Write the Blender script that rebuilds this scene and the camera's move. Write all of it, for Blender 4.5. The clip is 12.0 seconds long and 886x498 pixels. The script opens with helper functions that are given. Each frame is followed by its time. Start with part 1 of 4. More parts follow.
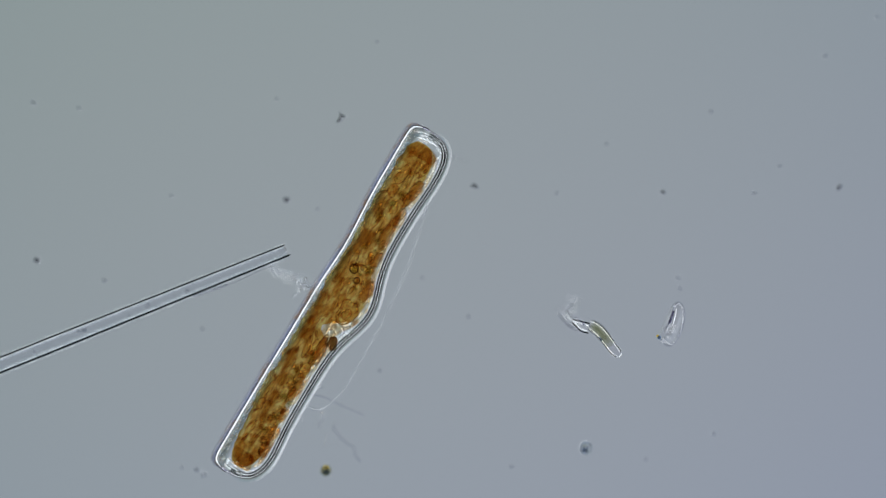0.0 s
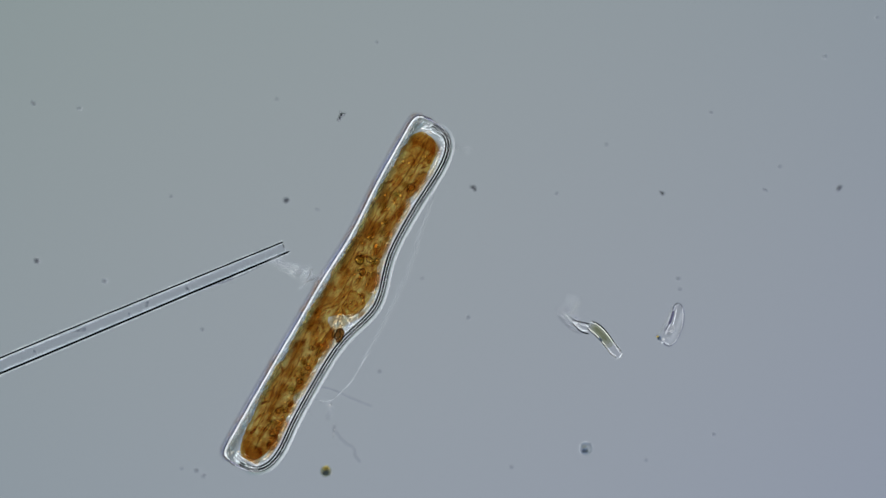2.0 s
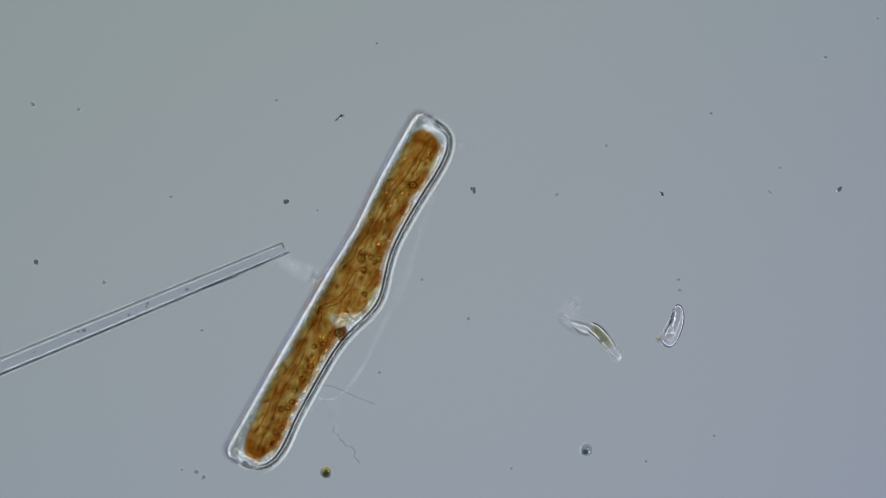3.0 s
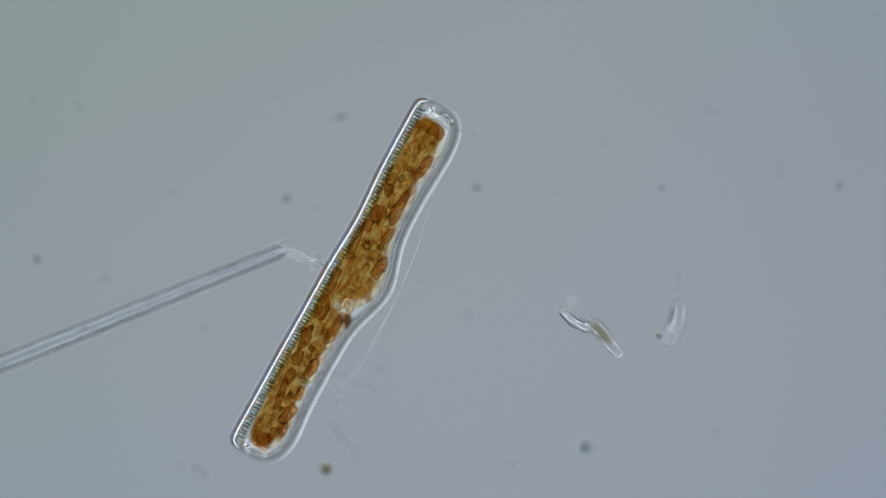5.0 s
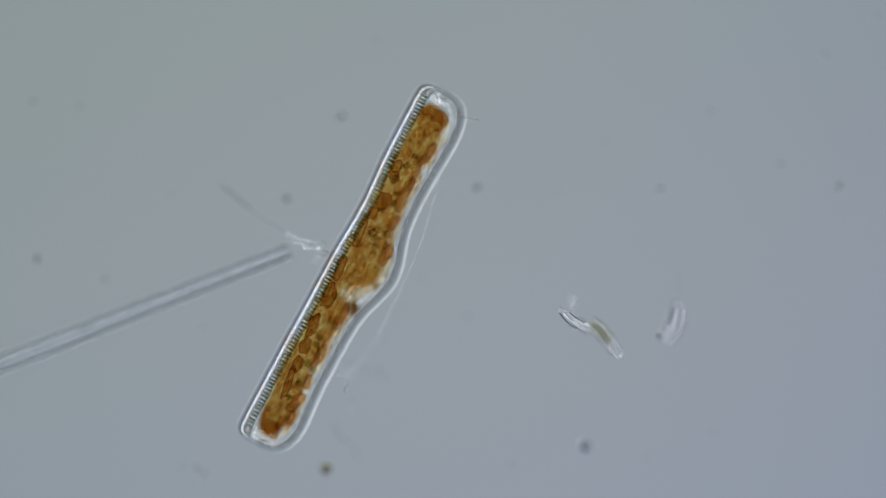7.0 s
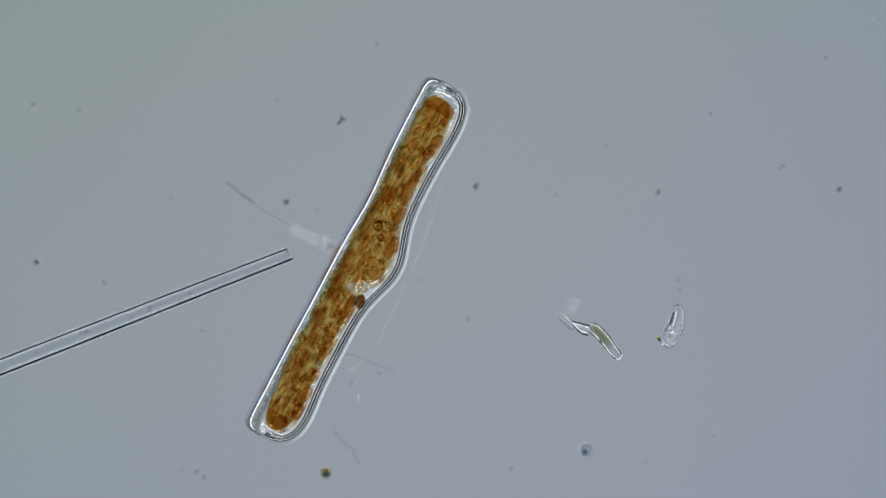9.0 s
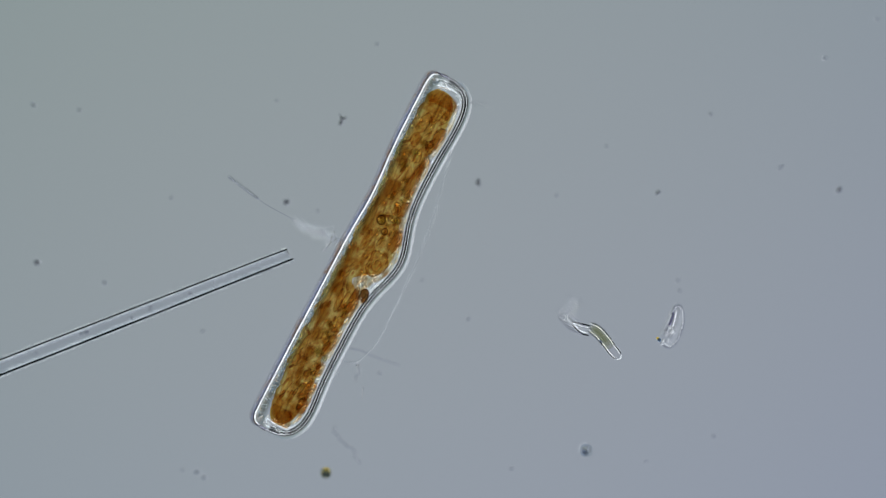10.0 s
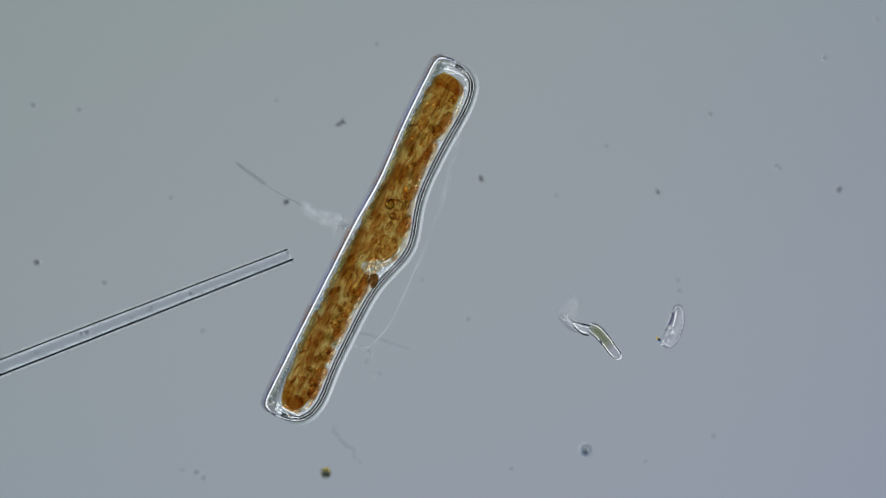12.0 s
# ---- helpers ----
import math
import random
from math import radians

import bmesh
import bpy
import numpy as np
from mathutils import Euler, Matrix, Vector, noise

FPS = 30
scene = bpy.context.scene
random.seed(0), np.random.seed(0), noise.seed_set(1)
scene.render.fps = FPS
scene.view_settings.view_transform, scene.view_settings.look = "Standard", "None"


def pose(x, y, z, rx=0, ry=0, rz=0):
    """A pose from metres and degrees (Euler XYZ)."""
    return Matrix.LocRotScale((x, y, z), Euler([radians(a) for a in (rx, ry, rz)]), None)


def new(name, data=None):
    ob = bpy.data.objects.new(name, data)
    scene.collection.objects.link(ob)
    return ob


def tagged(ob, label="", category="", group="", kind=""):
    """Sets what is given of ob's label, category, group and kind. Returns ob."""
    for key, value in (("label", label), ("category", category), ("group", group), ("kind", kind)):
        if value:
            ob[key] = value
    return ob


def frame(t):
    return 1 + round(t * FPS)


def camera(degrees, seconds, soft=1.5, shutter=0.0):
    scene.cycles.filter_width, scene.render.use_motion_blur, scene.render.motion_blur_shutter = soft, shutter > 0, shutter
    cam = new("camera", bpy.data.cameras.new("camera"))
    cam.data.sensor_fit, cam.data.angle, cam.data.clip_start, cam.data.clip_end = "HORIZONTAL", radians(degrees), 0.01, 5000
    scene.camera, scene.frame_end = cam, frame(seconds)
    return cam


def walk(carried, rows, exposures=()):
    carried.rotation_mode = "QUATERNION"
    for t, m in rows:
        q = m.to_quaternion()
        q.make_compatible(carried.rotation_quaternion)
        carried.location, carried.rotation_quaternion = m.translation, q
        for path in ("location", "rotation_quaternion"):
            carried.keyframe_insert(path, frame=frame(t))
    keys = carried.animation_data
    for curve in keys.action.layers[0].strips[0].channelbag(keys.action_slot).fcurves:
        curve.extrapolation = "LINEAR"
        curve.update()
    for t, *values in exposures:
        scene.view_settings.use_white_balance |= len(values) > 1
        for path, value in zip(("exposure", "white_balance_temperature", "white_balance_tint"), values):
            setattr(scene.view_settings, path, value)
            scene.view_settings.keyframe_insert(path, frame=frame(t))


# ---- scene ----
# A wet mount under a microscope, built at 1000:1: one micrometre in the clip is one millimetre here.
U = 0.0002          # metres to one unit of the plan
LENS_GAP = 5.0      # from the lens to its plane of focus
FOCUS = 0.0075       # height of that plane over the slide at the start

cam = camera(3.593, 12.0, soft=1.0)
cam.data.dof.use_dof = True
cam.data.dof.focus_distance = LENS_GAP
cam.data.dof.aperture_fstop = 0.45


def lens_row(t, height, drift):
    return t, pose(0, drift * U, LENS_GAP + height * 0.001, 0, 0, 0)


# the focus knob: seconds, height of the sharp plane in mm, sideways drift of the stage
walk(cam, [lens_row(*r) for r in (
    (0.0, 8.0, 0.0), (1.5, 8.0, 0.0), (1.9, 7.0, 0.6), (2.4, 4.0, 2.8), (2.8, 3.2, 3.2), (3.2, 3.0, 3.2),
    (4.0, 9.0, 0.0), (4.8, 14.0, -1.8), (5.5, 15.5, -2.0), (6.2, 17.0, -2.0), (7.2, 17.5, -2.0),
    (8.0, 12.0, 1.5), (8.8, 8.3, 3.5), (9.5, 8.0, 4.0), (12.0, 8.0, 4.0))])

# ---- light: the lit condenser lens under the slide, and a dim room ----
world = bpy.data.worlds.new("room")
scene.world = world
world.use_nodes = True
world.node_tree.nodes["Background"].inputs["Color"].default_value = (0.55, 0.6, 0.7, 1)
world.node_tree.nodes["Background"].inputs["Strength"].default_value = 0.03
scene.view_settings.exposure = 0.0
RING = 8.0          # how much brighter the added, unseen outer ring is than the condenser's middle
scene.cycles.transparent_max_bounces = 24
# red, green and blue of the lit field: in its middle, by x and y, and by their squares, which darken its corners
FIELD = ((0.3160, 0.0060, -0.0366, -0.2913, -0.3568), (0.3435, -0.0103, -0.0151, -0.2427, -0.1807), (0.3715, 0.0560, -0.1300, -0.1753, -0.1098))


DENSITY = (0.30, 0.24, 0.33)   # how strongly the pigments take red, green and blue out of the light


# ---- materials ----
def blank(name):
    mat = bpy.data.materials.new(name)
    mat.use_nodes = True
    nt = mat.node_tree
    nt.nodes.clear()
    out = nt.nodes.new("ShaderNodeOutputMaterial")
    return mat, nt, out


def add(nt, kind, **values):
    n = nt.nodes.new(kind)
    for key, value in values.items():
        n.inputs[key.replace("_", " ")].default_value = value
    return n


def noise_field(nt, scale, detail=4.0, stretch=(1, 1, 1), rough=0.6):
    co = nt.nodes.new("ShaderNodeTexCoord")
    mp = nt.nodes.new("ShaderNodeMapping")
    mp.inputs["Scale"].default_value = stretch
    nt.links.new(co.outputs["Object"], mp.inputs["Vector"])
    no = add(nt, "ShaderNodeTexNoise", Scale=scale, Detail=detail, Roughness=rough)
    nt.links.new(mp.outputs["Vector"], no.inputs["Vector"])
    return no.outputs["Fac"]


def ramp(nt, fac, stops):
    r = nt.nodes.new("ShaderNodeValToRGB")
    el = r.color_ramp.elements
    while len(el) < len(stops):
        el.new(0.5)
    for e, (p, c) in zip(el, stops):
        e.position, e.color = p, (*c, 1)
    nt.links.new(fac, r.inputs["Fac"])
    return r.outputs["Color"]


def times(nt, a, b, fac=1.0):
    m = nt.nodes.new("ShaderNodeMix")
    m.data_type, m.blend_type = "RGBA", "MULTIPLY"
    m.inputs["Factor"].default_value = fac
    nt.links.new(a, m.inputs["A"])
    nt.links.new(b, m.inputs["B"])
    return m.outputs["Result"]


def glass(name, tint=(1, 1, 1), tint2=None, ior=1.1, rough=0.0, scale=900.0, bump=0.0, bscale=2500.0, least=0.9):
    """Clear or coloured substance of a cell, seen in water: a low index against what surrounds it."""
    mat, nt, out = blank(name)
    b = add(nt, "ShaderNodeBsdfPrincipled", Roughness=rough, IOR=ior)
    b.inputs["Transmission Weight"].default_value = 1.0
    col = ramp(nt, noise_field(nt, scale), ((0.3, tint), (0.7, tint2 or tint)))
    info = nt.nodes.new("ShaderNodeObjectInfo")
    vary = ramp(nt, info.outputs["Random"], ((0.0, (least, least, least)), (1.0, (1, 1, 1))))
    nt.links.new(times(nt, col, vary), b.inputs["Base Color"])
    if bump:
        bp = add(nt, "ShaderNodeBump", Strength=bump, Distance=0.0004)
        nt.links.new(noise_field(nt, bscale), bp.inputs["Height"])
        nt.links.new(bp.outputs["Normal"], b.inputs["Normal"])
    nt.links.new(b.outputs["BSDF"], out.inputs["Surface"])
    return mat


def pigment(name, stops, scale, stretch, fine, fine_stops, cells=420.0, border=0.5):
    """Pigment that light passes through: it only takes colour out, by streaks, grains and the borders of its lobes."""
    mat, nt, out = blank(name)
    t = nt.nodes.new("ShaderNodeBsdfTransparent")
    stops = [(p, tuple(v ** k for v, k in zip(c, DENSITY))) for p, c in stops]
    coarse = ramp(nt, noise_field(nt, scale, 4.0, stretch), stops)
    grain = ramp(nt, noise_field(nt, fine, 4.0, (0.6, 1, 1)), fine_stops)
    co = nt.nodes.new("ShaderNodeTexCoord")
    mp = nt.nodes.new("ShaderNodeMapping")
    mp.inputs["Scale"].default_value = (0.45, 1, 1)
    nt.links.new(co.outputs["Object"], mp.inputs["Vector"])
    warp = add(nt, "ShaderNodeTexNoise", Scale=500.0, Detail=2.0)
    nt.links.new(mp.outputs["Vector"], warp.inputs["Vector"])
    mv = nt.nodes.new("ShaderNodeVectorMath")
    mv.operation = "MULTIPLY_ADD"
    mv.inputs[1].default_value = (0.006, 0.006, 0.006)
    nt.links.new(warp.outputs["Color"], mv.inputs[0])
    nt.links.new(mp.outputs["Vector"], mv.inputs[2])
    vo = add(nt, "ShaderNodeTexVoronoi", Scale=cells)
    vo.feature = "DISTANCE_TO_EDGE"
    nt.links.new(mv.outputs["Vector"], vo.inputs["Vector"])
    lines = ramp(nt, vo.outputs["Distance"], ((0.0, (border, border * 0.8, border * 0.6)), (0.09, (0.98, 0.96, 0.92)), (0.3, (1, 1, 1))))
    nt.links.new(times(nt, times(nt, coarse, grain), lines), t.inputs["Color"])
    nt.links.new(t.outputs["BSDF"], out.inputs["Surface"])
    return mat


def bright_field():
    """The condenser: a middle that the lens looks into, its soft falloff to the sides put into the emission, and a
    brighter ring added out of view to brighten refracting edges.
    """
    mat, nt, out = blank("lit_condenser")
    co = nt.nodes.new("ShaderNodeTexCoord")
    sep = nt.nodes.new("ShaderNodeSeparateXYZ")
    nt.links.new(co.outputs["Object"], sep.inputs["Vector"])

    def chain(a, axis, b, c):
        """(a * axis + b) * axis + c, where c is a number or a socket."""
        first = nt.nodes.new("ShaderNodeMath")
        last = nt.nodes.new("ShaderNodeMath")
        first.operation = last.operation = "MULTIPLY_ADD"
        nt.links.new(sep.outputs[axis], first.inputs[0])
        first.inputs[1].default_value, first.inputs[2].default_value = a, b
        nt.links.new(first.outputs["Value"], last.inputs[0])
        nt.links.new(sep.outputs[axis], last.inputs[1])
        if isinstance(c, float):
            last.inputs[2].default_value = c
        else:
            nt.links.new(c, last.inputs[2])
        return last.outputs["Value"]
    both = nt.nodes.new("ShaderNodeCombineXYZ")
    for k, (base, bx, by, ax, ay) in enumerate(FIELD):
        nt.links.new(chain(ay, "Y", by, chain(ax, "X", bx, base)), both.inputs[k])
    cloud = ramp(nt, noise_field(nt, 6.0, 2.0), ((0.3, (0.98, 1.0, 0.98)), (0.7, (1.01, 1.0, 1.03))))
    length = nt.nodes.new("ShaderNodeVectorMath")
    length.operation = "LENGTH"
    nt.links.new(co.outputs["Object"], length.inputs[0])
    step = add(nt, "ShaderNodeMapRange")
    step.inputs["From Min"].default_value, step.inputs["From Max"].default_value = 0.69, 0.82
    step.inputs["To Min"].default_value, step.inputs["To Max"].default_value = 1.0, RING
    nt.links.new(length.outputs["Value"], step.inputs["Value"])
    white = nt.nodes.new("ShaderNodeMix")
    white.data_type = "RGBA"
    inside = add(nt, "ShaderNodeMapRange")
    inside.inputs["From Min"].default_value, inside.inputs["From Max"].default_value = 0.66, 0.72
    nt.links.new(length.outputs["Value"], inside.inputs["Value"])
    nt.links.new(inside.outputs["Result"], white.inputs["Factor"])
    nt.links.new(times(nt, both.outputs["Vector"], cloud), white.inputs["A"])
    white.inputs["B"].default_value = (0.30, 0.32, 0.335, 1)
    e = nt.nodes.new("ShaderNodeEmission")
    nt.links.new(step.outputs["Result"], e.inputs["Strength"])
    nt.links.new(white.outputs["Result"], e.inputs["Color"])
    nt.links.new(e.outputs["Emission"], out.inputs["Surface"])
    return mat


def slide_glass():
    mat, nt, out = blank("slide_glass")
    t = nt.nodes.new("ShaderNodeBsdfTransparent")
    g = add(nt, "ShaderNodeBsdfGlossy", Roughness=0.05)
    fr = add(nt, "ShaderNodeFresnel", IOR=1.08)
    m = nt.nodes.new("ShaderNodeMixShader")
    nt.links.new(fr.outputs["Fac"], m.inputs["Fac"])
    nt.links.new(t.outputs["BSDF"], m.inputs[1])
    nt.links.new(g.outputs["BSDF"], m.inputs[2])
    nt.links.new(m.outputs["Shader"], out.inputs["Surface"])
    return mat


M_LIT = bright_field()
M_SLIDE = slide_glass()
M_SILICA = glass("silica_wall", (0.99, 1.0, 1.0), (1.0, 1.0, 1.0), ior=1.012, least=1.0)
# Dark tint on clear silica stands in for the shade refraction draws along edges.
M_BAND = glass("refraction_dark", (0.008, 0.012, 0.014), (0.03, 0.04, 0.042), ior=1.06)
# Violet tint that stands in for dark refracted outlines.
M_VIOLET = glass("violet_edge_shade", (0.20, 0.19, 0.3), (0.3, 0.29, 0.4), ior=1.05)
M_LINE = glass("margin_silica", (0.86, 0.86, 0.86), (0.92, 0.92, 0.92), ior=1.35)
M_BEAD = glass("pore_silica", (0.72, 0.72, 0.72), (0.8, 0.8, 0.8), ior=1.4)
M_SOFT = glass("bead_silica", (0.95, 0.95, 0.95), (1, 1, 1), ior=1.11)
M_EDGE = glass("rod_edge_shade", (0.03, 0.04, 0.042), (0.09, 0.10, 0.105), ior=1.04)
M_CHLORO = pigment("golden_pigment",
                   ((0.33, (0.80, 0.50, 0.16)), (0.39, (1.0, 0.60, 0.19)), (0.50, (1.0, 0.66, 0.23)), (0.545, (0.88, 0.52, 0.17)), (0.59, (1.0, 0.68, 0.25)), (0.7, (1.0, 0.78, 0.32))),
                   210.0, (0.10, 1.0, 1.0), 520.0,
                   ((0.36, (0.93, 0.85, 0.74)), (0.47, (1.0, 0.99, 0.97)), (0.7, (1, 1, 1))), 190.0, 0.90)
M_UPPER = pigment("upper_pigment",
                  ((0.34, (0.86, 0.72, 0.52)), (0.45, (1.0, 0.93, 0.76)), (0.52, (1.0, 0.96, 0.84)), (0.58, (0.94, 0.82, 0.62)), (0.70, (1.0, 0.98, 0.88))),
                  230.0, (0.35, 1.0, 1.0), 560.0,
                  ((0.37, (0.92, 0.82, 0.68)), (0.47, (1.0, 0.99, 0.97)), (0.7, (1, 1, 1))), 210.0, 0.84)
PLAIN = ((0.34, (0.92, 0.89, 0.85)), (0.46, (1, 1, 1)), (0.8, (1, 1, 1)))
M_LOBE = pigment("brown_lobe", ((0.35, (0.42, 0.18, 0.13)), (0.5, (0.66, 0.38, 0.27)), (0.65, (0.50, 0.24, 0.17))), 300.0, (0.5, 1, 1), 1200.0, PLAIN, 400.0, 0.95)
M_TIP = pigment("rust_lobe", ((0.35, (0.55, 0.26, 0.22)), (0.5, (0.82, 0.50, 0.40)), (0.65, (0.64, 0.33, 0.27))), 260.0, (0.5, 1, 1), 1200.0, PLAIN, 400.0, 0.95)
M_TANBODY = pigment("tan_lobe", ((0.35, (0.93, 0.88, 0.76)), (0.5, (1.0, 0.99, 0.94)), (0.65, (0.97, 0.94, 0.85))), 300.0, (0.4, 1, 1), 1400.0, PLAIN, 500.0, 0.97)
M_NUT = pigment("umber_lobe", ((0.35, (0.16, 0.04, 0.03)), (0.5, (0.26, 0.07, 0.05)), (0.65, (0.20, 0.05, 0.04))), 400.0, (0.5, 1, 1), 1400.0, PLAIN, 500.0, 0.95)
M_RIMB = pigment("brown_brim", ((0.35, (0.14, 0.04, 0.03)), (0.5, (0.30, 0.12, 0.09)), (0.65, (0.19, 0.06, 0.05))), 300.0, (1, 1, 1), 1400.0, PLAIN, 500.0, 0.97)
M_RIMT = pigment("tan_brim", ((0.35, (0.40, 0.22, 0.14)), (0.5, (0.72, 0.48, 0.34)), (0.65, (0.52, 0.30, 0.21))), 300.0, (1, 1, 1), 1400.0, PLAIN, 500.0, 0.97)
M_OLIVE = pigment("olive_brim", ((0.3, (0.20, 0.16, 0.12)), (0.5, (0.36, 0.30, 0.22)), (0.7, (0.26, 0.21, 0.16))), 300.0, (1, 1, 1), 1400.0, PLAIN, 500.0, 0.97)
# The ribs' dark contrast comes from refraction and is put into this tint.
M_RIB = pigment("silica_rib", ((0.35, (0.12, 0.24, 0.46)), (0.5, (0.22, 0.34, 0.58)), (0.65, (0.16, 0.28, 0.52))), 300.0, (1, 1, 1), 1400.0, PLAIN, 500.0, 0.98)
# Tint of an added sheet that dims the refracted white under the ribs.
M_TONE = pigment("rib_tone_sheet", ((0.35, (0.40, 0.40, 0.62)), (0.5, (0.54, 0.54, 0.74)), (0.65, (0.46, 0.46, 0.68))), 300.0, (0.3, 1, 1), 1400.0, PLAIN, 500.0, 0.98)
M_CAP = glass("amber_cap", (0.86, 0.69, 0.48), (0.97, 0.86, 0.68), ior=1.004, scale=300)
# Clear glass of four-sided tubes added to imitate bright refracted lines.
M_BRIGHT = glass("bright_prism", (0.9, 0.91, 0.92), (0.97, 0.97, 0.97), ior=1.14)
M_GEM = glass("pore_gem", (0.86, 0.88, 0.9), (0.97, 0.97, 0.97), ior=1.18)
M_HALO = glass("halo_glass", (0.98, 0.98, 0.99), (1, 1, 1), ior=1.175)
M_SHADE = pigment("violet_shade", ((0.35, (0.40, 0.34, 0.62)), (0.5, (0.48, 0.42, 0.70)), (0.65, (0.44, 0.38, 0.66))), 60.0, (0.3, 1, 1), 400.0, ((0.3, (0.98, 0.98, 0.98)), (0.5, (1, 1, 1)), (0.8, (1, 1, 1))), 100.0, 1.0)
M_OIL = glass("oil_drop", (1.0, 0.98, 0.88), (0.98, 0.95, 0.8), ior=1.15)
M_GRAIN = glass("olive_grain", (0.6, 0.58, 0.32), (0.75, 0.7, 0.4), ior=1.08)
M_CLEAR = glass("cell_sap", (1, 1, 1), ior=1.03, bump=0.1)
M_ROD = glass("rod_silica", (0.98, 0.98, 1.0), (0.95, 0.96, 0.98), ior=1.02)
M_THREAD = glass("mucilage", (0.80, 0.82, 0.86), (0.92, 0.93, 0.95), ior=1.2)
M_DARK = glass("dark_mote", (0.17, 0.17, 0.19), (0.40, 0.39, 0.43), ior=1.05)
M_GREY = glass("slate_flake", (0.18, 0.18, 0.19), (0.40, 0.40, 0.42), ior=1.05)
M_FAINT = glass("grey_mote", (0.5, 0.5, 0.56), (0.68, 0.68, 0.72), ior=1.035)
M_SMEAR = glass("pale_smear", (0.80, 0.79, 0.85), (0.9, 0.89, 0.93), ior=1.01)
M_HAZE = glass("grey_thread", (0.56, 0.56, 0.62), (0.74, 0.74, 0.78), ior=1.03)
M_INK = glass("slate_grain_fringe", (0.10, 0.16, 0.26), (0.18, 0.22, 0.3), ior=1.1)
M_GOLD = glass("yellow_drop_fringe", (0.85, 0.62, 0.12), (0.7, 0.55, 0.16), ior=1.08)
M_ALGA = glass("olive_cell", (0.80, 0.81, 0.66), (0.92, 0.92, 0.80), ior=1.006, scale=500)
M_YELLOW = glass("yellow_cell", (0.6, 0.56, 0.34), (0.7, 0.66, 0.42), ior=1.015)
M_FILM = glass("thin_film", (0.97, 0.97, 0.99), (1.0, 0.99, 0.98), ior=1.01)
M_RIM = glass("blue_rim", (0.16, 0.18, 0.32), (0.3, 0.3, 0.4), ior=1.04)
M_PALE = glass("pale_cell", (0.70, 0.75, 0.80), (0.85, 0.88, 0.9), ior=1.022, scale=400)


# ---- mesh helpers ----
def mesh_of(name, verts, faces, mat, smooth=True):
    me = bpy.data.meshes.new(name)
    me.from_pydata([tuple(v) for v in verts], [], [tuple(f) for f in faces])
    me.materials.append(mat)
    if smooth:
        me.shade_smooth()
    else:
        bm = bmesh.new()
        bm.from_mesh(me)
        bmesh.ops.recalc_face_normals(bm, faces=bm.faces[:])
        bm.to_mesh(me)
        bm.free()
    me.update()
    return me


def part(name, me, parent=None, label="", at=None):
    ob = new(name, me)
    if parent is not None:
        ob.parent = parent
    if at is not None:
        ob.matrix_basis = at
    return tagged(ob, label) if label else ob


def lathe_rings(rings, caps=True, flip=False, base=0):
    """Faces that join rings of equal length into a closed skin; returns verts, faces."""
    n = len(rings[0])
    verts = [v for r in rings for v in r]
    faces = []
    for i in range(len(rings) - 1):
        for j in range(n):
            k = (j + 1) % n
            faces.append((i * n + j, i * n + k, (i + 1) * n + k, (i + 1) * n + j))
    if caps:
        for ring, turn in ((0, True), (len(rings) - 1, False)):
            c = len(verts)
            verts.append(tuple(sum(v[a] for v in rings[ring]) / n for a in range(3)))
            for j in range(n):
                a, b = ring * n + j, ring * n + (j + 1) % n
                faces.append((b, a, c) if turn else (a, b, c))
    if flip:
        faces = [tuple(reversed(f)) for f in faces]
    return verts, [tuple(i + base for i in f) for f in faces]


def tube(points, radius, sides=8, ends=0.4, flat=1.0):
    """Verts and faces of a round bar along points; radius: a number or one for each point."""
    pts = [Vector(p) for p in points]
    rad = [radius] * len(pts) if isinstance(radius, (int, float)) else list(radius)
    rings = []
    for i, p in enumerate(pts):
        d = (pts[min(i + 1, len(pts) - 1)] - pts[max(i - 1, 0)]).normalized()
        side = d.cross(Vector((0, 0, 1)))
        side = side.normalized() if side.length > 1e-4 else Vector((1, 0, 0))
        up = side.cross(d)
        r = rad[i] * (ends if i in (0, len(pts) - 1) else 1.0)
        rings.append([p + side * (r * math.cos(a)) + up * (r * flat * math.sin(a))
                      for a in (2 * math.pi * j / sides for j in range(sides))])
    return lathe_rings([[tuple(v) for v in r] for r in rings])


def joined(pieces):
    verts, faces = [], []
    for v, f in pieces:
        base = len(verts)
        verts += list(v)
        faces += [tuple(i + base for i in q) for q in f]
    return verts, faces


def smooth_line(points, steps=6):
    """A soft curve through the points."""
    p = [Vector(q) for q in points]
    res = []
    for i in range(len(p) - 1):
        a, b, c, d = p[max(i - 1, 0)], p[i], p[i + 1], p[min(i + 2, len(p) - 1)]
        for s in range(steps):
            t = s / steps
            res.append(0.5 * ((2 * b) + (c - a) * t + (2 * a - 5 * b + 4 * c - d) * t * t + (3 * b - a - 3 * c + d) * t ** 3))
    return res + [p[-1]]


def blob(radii, rough=0.15, seed=0, level=3, freq=1.6):
    """Verts and faces of a lumpy rounded body of these radii round the origin."""
    bm = bmesh.new()
    bmesh.ops.create_icosphere(bm, subdivisions=level, radius=1.0)
    for v in bm.verts:
        d = v.co.normalized()
        k = 1 + rough * noise.noise(d * freq + Vector((seed * 7.3, seed * 3.1, seed)))
        v.co = Vector((d.x * radii[0] * k, d.y * radii[1] * k, d.z * radii[2] * k))
    bm.verts.index_update()
    verts = [tuple(v.co) for v in bm.verts]
    faces = [tuple(v.index for v in f.verts) for f in bm.faces]
    bm.free()
    return verts, faces


